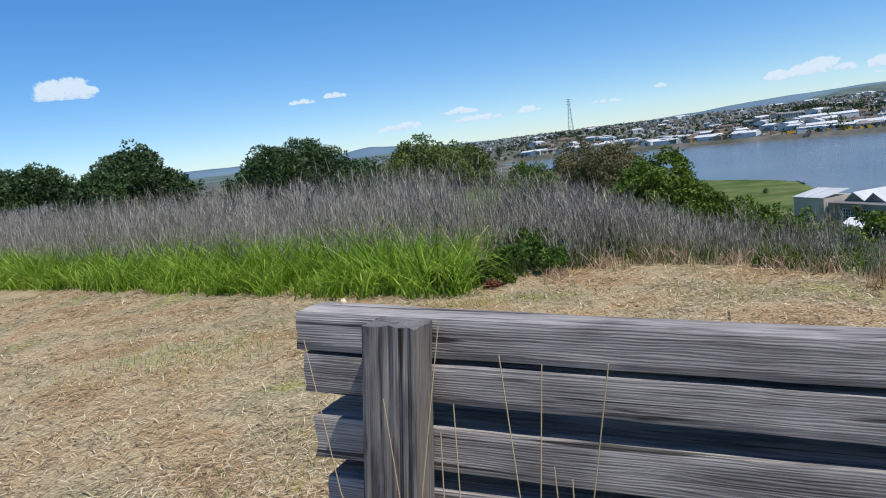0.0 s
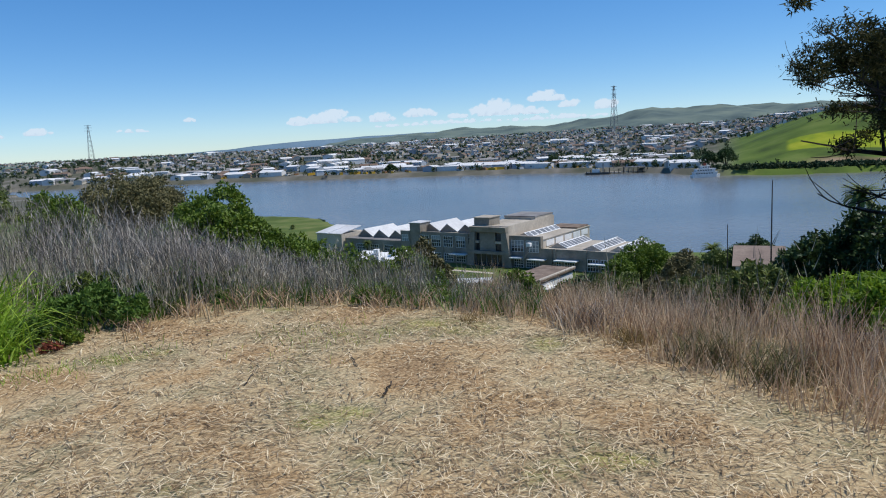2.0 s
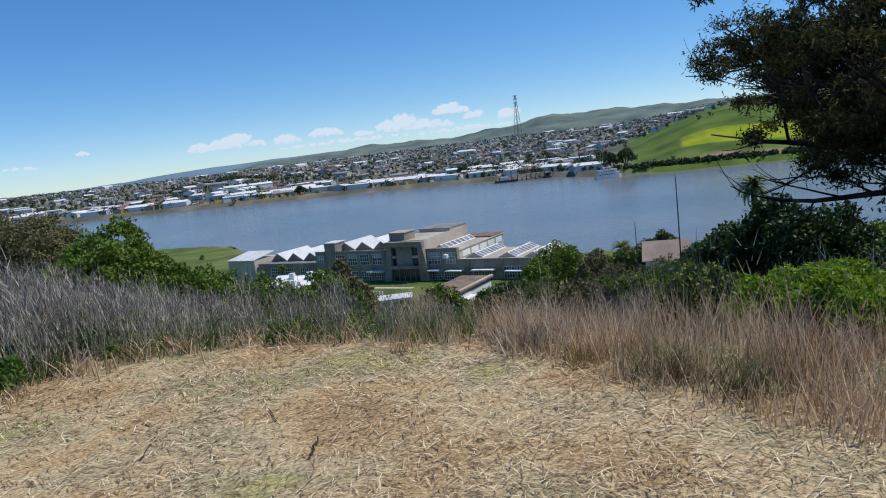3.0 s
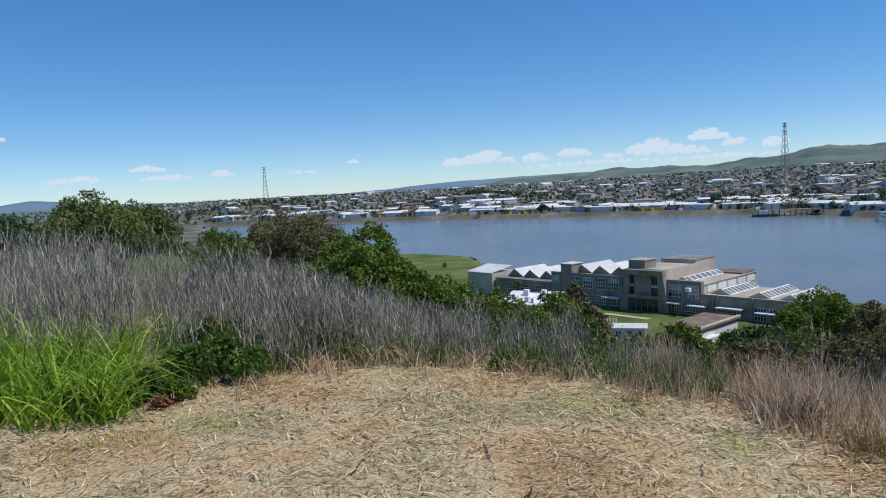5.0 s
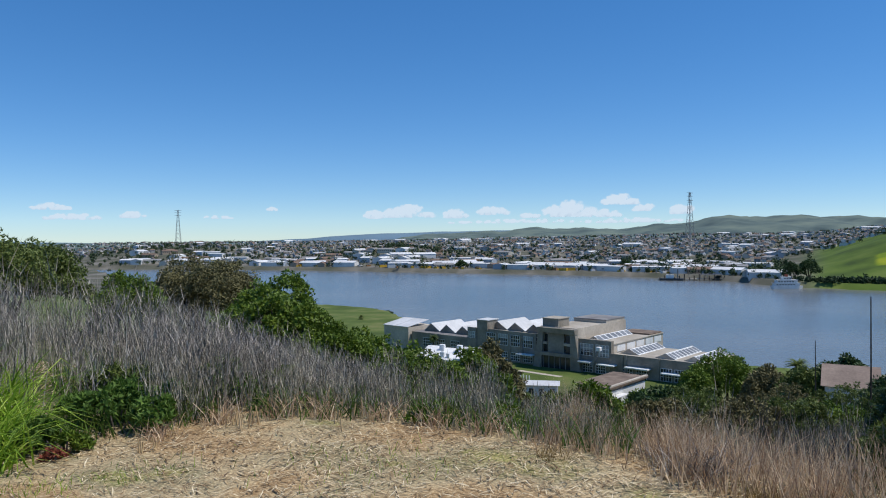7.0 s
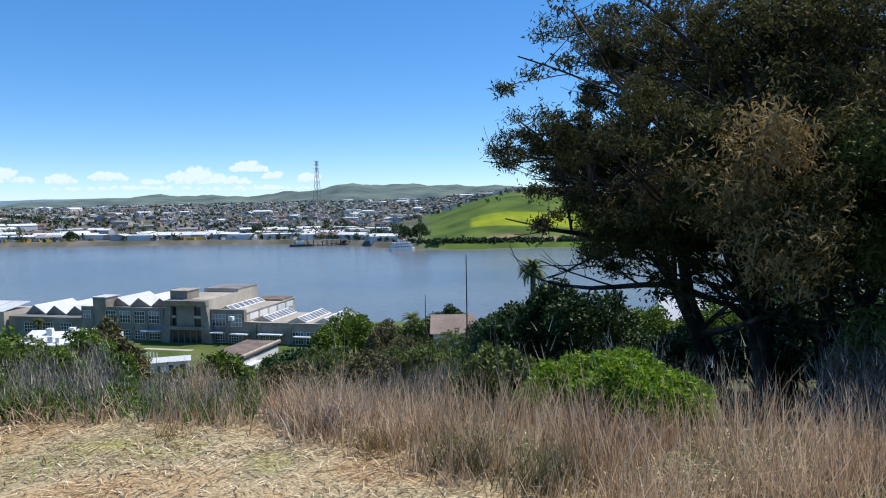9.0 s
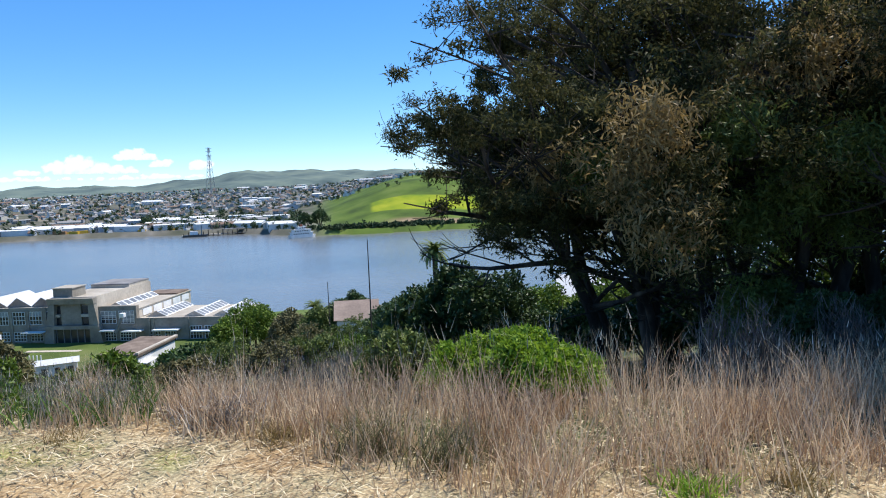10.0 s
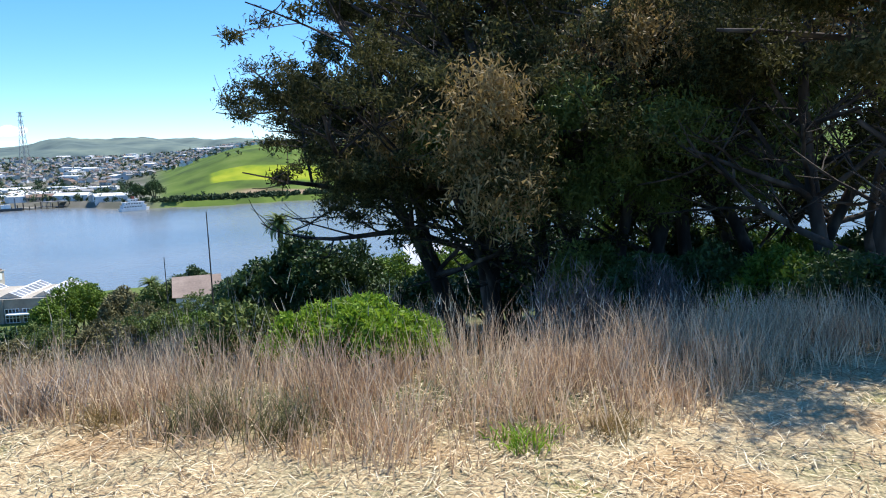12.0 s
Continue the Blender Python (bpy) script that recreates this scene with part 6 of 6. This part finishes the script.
def dead_bush(label, az, r, w, h, seed, n=150):
    """A leafless grey bush: many crooked twigs from one base."""
    rng = np.random.default_rng(seed)
    x, y = polar(az, r)
    thing = empty("dead_bush", x, y, land1(x, y))
    tagged(thing, label, "bush")
    for k in range(5):
        m = n // 5
        b = np.column_stack([rng.normal(0, w * 0.10, (m, 2)) + rng.normal(0, w * 0.2, (1, 2)), np.zeros(m)])
        v, f = weed_stalks(rng, b, h * rng.uniform(0.7, 1.05) * rng.uniform(0.6, 1.05, m), 12, 0.5, 0.017)
        mesh_object("branch", v, f, M["twig"], thing)


for n, (az, r, w, h) in enumerate(((56.5, 15, 2.2, 1.5), (59.5, 17, 2.6, 1.9), (53.0, 14, 1.8, 1.2), (62.5, 16, 2.2, 1.6), (79.0, 9.6, 1.6, 1.2), (74.5, 9.4, 1.2, 1.15), (93, 11, 1.6, 1.3), (99, 12, 1.6, 1.3))):
    dead_bush("leafless grey twiggy bush on the slope", az, r, w, h, 400 + n)


def herb(name, label, category, x, y, w, h, leaf, clumps, per, length, width, seed):
    return shrub(name, label, category, x, y, land1(x, y) - 0.02, w, w, h, leaf, clumps, per, length, width, seed, stems=5, lumps=4)


herb("weed_clump", "dark green weed clump at the edge of the grass", "weeds", 0.95, 8.0, 1.0, 0.55, "weed_green", 160, 26, 0.07, 0.03, 501)
herb("weed_clump", "bright green low weed at the edge of the straw", "weeds", 0.45, 7.35, 0.4, 0.28, "leaf_bright", 60, 22, 0.05, 0.03, 502)
herb("weed_clump", "feathery green weed standing among grey stems", "weeds", 2.2, 8.7, 0.8, 0.6, "weed_green", 120, 26, 0.07, 0.02, 503)
herb("red_weed", "small dark red weed on the mown edge", "weeds", 0.36, 7.15, 0.16, 0.12, "rust_red", 30, 18, 0.05, 0.025, 504)


for n, (x, y, w, h, leaf) in enumerate(((0.2, 7.5, 0.5, 0.40, "weed_green"), (-0.4, 7.4, 0.5, 0.34, "leaf_bright"), (1.5, 8.2, 0.8, 0.5, "weed_green"), (2.9, 8.6, 0.7, 0.5, "leaf_bright"), (3.6, 8.0, 0.5, 0.3, "weed_green"), (1.2, 9.0, 0.9, 0.7, "leaf_olive"))):
    herb("weed_clump", "low leafy green weed between grass and dead stems", "weeds", x, y, w, h, leaf, 90, 24, 0.06, 0.03, 520 + n)


rr7 = random.Random(71)
for n in range(26):
    az, off = rr7.uniform(9, 41), rr7.uniform(0.3, 2.2)
    x, y = polar(az, float(np.interp(az, [4, 15.6, 28, 38, 46], [7.3, 7.8, 7.4, 6.7, 6.2])) + off)
    w = rr7.uniform(0.3, 0.7)
    herb("weed_clump", "small green weed clump among grey brush on the rim", "weeds", x, y, w, w * rr7.uniform(0.5, 0.8), rr7.choice(("weed_green", "leaf_bright", "leaf_olive")), 50, 20, 0.05, 0.024, 540 + n)


def tuft(label, x, y, n, w, h, mat, seed, wide=0.008):
    rng = np.random.default_rng(seed)
    b = np.column_stack([rng.normal(0, w, (n, 2)), np.zeros(n)])
    v, f = blades(rng, b, h * rng.uniform(0.5, 1.1, n), np.full(n, wide), 0.5, 0.6, 3)
    ob = mesh_object("grass_tuft", v, f, M[mat])
    ob.matrix_world = pose(x, y, land1(x, y))
    tagged(ob, label, "grass", kind="stuff")


tuft("low bright green weed at the foot of the dry grass", 4.42, -0.02, 160, 0.10, 0.16, "green_grass", 505, 0.012)
tuft("yellow-green tuft at the foot of the dry grass", 4.72, -0.62, 200, 0.11, 0.15, "leaf_rust", 506)
tuft("yellow-green tuft at the foot of the dry grass", 4.55, 3.05, 200, 0.11, 0.16, "leaf_rust", 507)
# darker tufts put the shade between the stems into the colour
tuft("dark tussock standing for shaded stems inside the dry grass", 4.55, 2.25, 260, 0.16, 0.40, "leaf_brown", 508)
tuft("dark tussock standing for shaded stems inside the dry grass", 4.45, 1.6, 200, 0.14, 0.38, "leaf_brown", 509)
tuft("dark tussock standing for shaded stems inside the dry grass", 4.75, 3.7, 260, 0.15, 0.34, "dead_stalk", 510)
tuft("rust-red dead tuft on the mown edge", 4.05, 4.75, 120, 0.10, 0.10, "leaf_rust", 511)


def cut_stubs(label, x, y, n, w, h, seed):
    """A bunch of pale stems cut off at a slant."""
    rr = random.Random(seed)
    thing = empty("cut_stems", x, y, land1(x, y))
    tagged(thing, label, "stubble")
    for k in range(n):
        vs, fs = [], []
        p = Vector((rr.gauss(0, w), rr.gauss(0, w), -0.02))
        q = p + Vector((rr.uniform(-0.25, 0.25), rr.uniform(-0.25, 0.25), 1)) * h * rr.uniform(0.5, 1.1)
        tube(vs, fs, [p, p.lerp(q, 0.5), q], 0.010, 0.008, 5)
        mesh_object("stem", vs, fs, M["straw"], thing)


for n, (x, y, h) in enumerate(((1.95, 7.55, 0.34), (2.55, 7.45, 0.38), (2.95, 7.2, 0.36), (3.45, 6.8, 0.30), (3.75, 6.2, 0.30), (1.25, 7.35, 0.22), (4.05, 5.7, 0.32))):
    tuft("pale bleached tuft of cut grass on the rim", x, y, 70, 0.10, h, "dry_grass", 560 + n, 0.010)
cut_stubs("bunch of pale cut stems on the mown rim", 2.05, 7.3, 12, 0.10, 0.24, 1)
cut_stubs("few pale cut stems on the mown rim", 1.05, 6.95, 5, 0.05, 0.16, 2)
cut_stubs("pale cut stems beside the brush", 2.95, 6.95, 8, 0.18, 0.22, 3)
cut_stubs("pale cut stems beside the brush", 3.7, 6.45, 7, 0.15, 0.18, 4)


def stick(name, label, a, b, rad, seed):
    rr = random.Random(seed)
    za, zb = land1(*a), land1(*b)
    p, q = Vector((*a, za + 0.012)), Vector((*b, zb + 0.012))
    line = [p.lerp(q, i / 5) + Vector((rr.uniform(-1, 1) * rad, rr.uniform(-1, 1) * rad, rr.uniform(0, 1) * rad * 1.5)) for i in range(6)]
    vs, fs = [], []
    tube(vs, fs, line, rad, rad * 0.6, 6)
    tagged(mesh_object(name, vs, fs, M["bark"]), label, "stick")


stick("stick", "short dark stick lying on the straw", (2.10, 3.52), (2.30, 3.74), 0.011, 1)
stick("stick", "thin dark twig lying on the straw", (2.35, 4.35), (2.50, 4.75), 0.006, 2)
stick("stick", "thin dark twig lying on the straw", (1.40, 4.60), (1.66, 4.95), 0.006, 3)
vs, fs = [], []
tube(vs, fs, [Vector((0, 0, -0.05)), Vector((0.01, 0, 0.1)), Vector((0.015, 0.01, 0.2))], 0.012, 0.009, 6)
ob = mesh_object("stake", vs, fs, M["straw"])
ob.matrix_world = pose(4.47, 4.41, land1(4.47, 4.41))
tagged(ob, "short pale broken stake at the edge of the dry grass", "stake")


def bench_stalks():
    """Thin dry stalks standing behind the bench's back."""
    rr = random.Random(9)
    for n, (u, out, top, dx) in enumerate(((0.36, 0.10, -0.012, -0.297), (0.15, 0.11, 0.012, 0.07), (0.27, 0.12, -0.06, -0.095), (0.33, 0.10, -0.07, -0.095), (0.225, 0.13, -0.09, 0.01),
                                           (0.375, 0.12, -0.01, -0.085), (0.28, 0.12, -0.015, 0.055), (0.32, 0.12, -0.01, 0.07), (0.35, 0.14, -0.10, 0.0), (0.375, 0.13, -0.12, -0.015))):
        tip = BENCH_M @ Vector((u + dx, -out, 0.86 + top))
        foot = BENCH_M @ Vector((u, -out - 0.01, 0.0))
        foot.z = land1(foot.x, foot.y) - 0.02
        line = [foot.lerp(tip, i / 6) + Vector((rr.uniform(-1, 1), rr.uniform(-1, 1), 0)) * 0.008 for i in range(7)]
        vs, fs = [], []
        tube(vs, fs, line, 0.0012, 0.0006, 5)
        tagged(mesh_object("dry_stalk", vs, fs, M["straw"]), "thin dry grass stalk standing behind the bench", "stalk", "stalks by the bench")


bench_stalks()


# ---- far shore: ferry, landing, trees, machines ----
def ferry(az, r):
    x, y = polar(az, r)
    ob = empty("ferry", x, y, WATER, -az + 25)
    tagged(ob, "white multi-deck ferry moored at the far bank", "ship")
    bm = bmesh.new()
    L, W = 34, 9
    pts = [(-L / 2, -W / 2), (L / 2 - 6, -W / 2), (L / 2, 0), (L / 2 - 6, W / 2), (-L / 2, W / 2)]
    lo = [bm.verts.new((px * 0.94, py * 0.85, -0.8)) for px, py in pts]
    hi = [bm.verts.new((px, py, 3.2)) for px, py in pts]
    bm.faces.new(hi)
    for i in range(5):
        j = (i + 1) % 5
        bm.faces.new((lo[i], lo[j], hi[j], hi[i]))
    part("hull", bm, M["white_paint"], ob)
    for z, sx, sy in ((3.2, 0.86, 0.86), (6.6, 0.74, 0.78), (10.0, 0.36, 0.55)):
        box_part("deck_house", ob, M["white_paint"], -L / 2 * sx, -W / 2 * sy, z, L / 2 * sx - 3, W / 2 * sy, z + 2.9)
        box_part("deck", ob, M["roof_white"], -L / 2 * sx - 0.8, -W / 2 * sy - 0.6, z + 2.9, L / 2 * sx - 2.2, W / 2 * sy + 0.6, z + 3.3)
        for k in range(int(9 * sx)):
            u = -L / 2 * sx + 1.2 + k * 3.0
            box_part("window", ob, M["window_dark"], u, -W / 2 * sy - 0.06, z + 1.0, u + 1.9, W / 2 * sy + 0.06, z + 2.1)
    box_part("funnel", ob, M["rust_red"], -3, -1, 13.3, 0, 1, 16)


ferry(57.9, 862)


def landing(az, r):
    x, y = polar(az, r)
    ob = empty("landing", x, y, WATER, -az)
    tagged(ob, "grey timber landing with piles and a covered ramp", "pier")
    box_part("deck", ob, M["concrete"], -40, -8, 1.6, 45, 6, 2.3)
    for k in range(14):
        vs, fs = [], []
        px = -38 + k * 6.2
        tube(vs, fs, [Vector((px, -8.5, -4)), Vector((px, -8.5, 2)), Vector((px, -8.5, 4.0 + (k % 3) * 2.2))], 0.7, 0.6, 7)
        mesh_object("pile", vs, fs, M["bark"], ob)
    box_part("canopy", ob, M["roof_grey"], 12, -6, 7.5, 40, 5, 8.1)
    for px in (13, 22, 31, 39):
        box_part("post", ob, M["steel"], px - 0.3, -5.6, 2.3, px + 0.3, -5.0, 7.5)
    box_part("barge", ob, M["window_dark"], -38, -20, -0.6, -8, -10.5, 3.0)
    box_part("cabin", ob, M["white_paint"], -30, -18, 3.0, -20, -12, 7.5)
    box_part("crane", ob, M["steel"], -16, -16, 3.0, -14.6, -14.6, 15)


landing(51.2, 1002)

for n, (az, dk, w, h) in enumerate(((58.3, 40, 22, 25), (59.3, 50, 24, 30), (33.5, 60, 18, 16), (46.5, 120, 16, 18), (22.0, 90, 16, 14))):
    rf = float(np.interp(az, FAR_AZ, FAR_R)) + dk
    x, y = polar(az, rf)
    shrub("tree", "big dark tree on the far bank", "tree", x, y, land1(x, y) - 0.3, w, w, h, "leaf_dark", 240, 16, 1.5, 0.9, 600 + n, stems=6, wood="bark", lumps=7, spread=1.2)

for n, (az, r, w, h) in enumerate(((24.6, 528, 16, 3.0), (26.0, 512, 14, 2.6), (27.2, 498, 12, 2.8), (28.2, 470, 10, 2.4))):
    x, y = polar(az, r)
    shrub("bush", "dark scrub along the near shore", "bush", x, y, land1(x, y) - 0.2, w, 5, h, "leaf_dark", 90, 16, 0.9, 0.6, 640 + n, stems=4, lumps=7, spread=0.6)

M["machine_yellow"] = shade("machine_yellow", [(0.50, 0.30, 0.03), (0.62, 0.40, 0.05)], 0.2, 0.6)
M["rust_sheet"] = shade("rust_sheet", [(0.28, 0.14, 0.06), (0.40, 0.22, 0.10)], 0.2, 0.8)
rr5 = random.Random(5)
for n in range(46):
    az = rr5.choice((rr5.uniform(26, 47), rr5.uniform(20, 50)))
    x, y = polar(az, float(np.interp(az, FAR_AZ, FAR_R)) + rr5.uniform(16, 40))
    ob = empty("container", x, y, land1(x, y), rr5.uniform(0, 180))
    tagged(ob, "yellow and rust coloured freight on the far quay", "container", "freight on the quay")
    lx = rr5.uniform(3, 9)
    box_part("body", ob, rr5.choice((M["machine_yellow"], M["rust_sheet"], M["roof_white"], M["machine_yellow"])), -lx, -2.2, -0.5, lx, 2.2, rr5.uniform(1.8, 4.2))
    box_part("top", ob, M["roof_grey"], -lx * 0.4, -1.4, 1.5, lx * 0.3, 1.4, 4.6)


# ---- bushes and small trees down the long slope ----
rr6 = random.Random(66)
for n in range(30):
    az = rr6.uniform(22, 58)
    r = rr6.uniform(48, 185)
    if 38.5 < az < 42.5 and r > 60:
        continue
    if 43.5 < az < 48.0 and r < 150:
        continue
    w = rr6.uniform(4.0, 8.5)
    x, y = polar(az, r)
    shrub("bush", "green bush on the long slope above the building", "bush", x, y, land1(x, y) - 0.1, w, w, rr6.uniform(2.2, 4.2), rr6.choice(("leaf_bright", "leaf_olive", "leaf_dark", "leaf_brown", "leaf_olive")),
          150, 14, 0.42, 0.25, 700 + n, stems=5, lumps=6, spread=0.32)
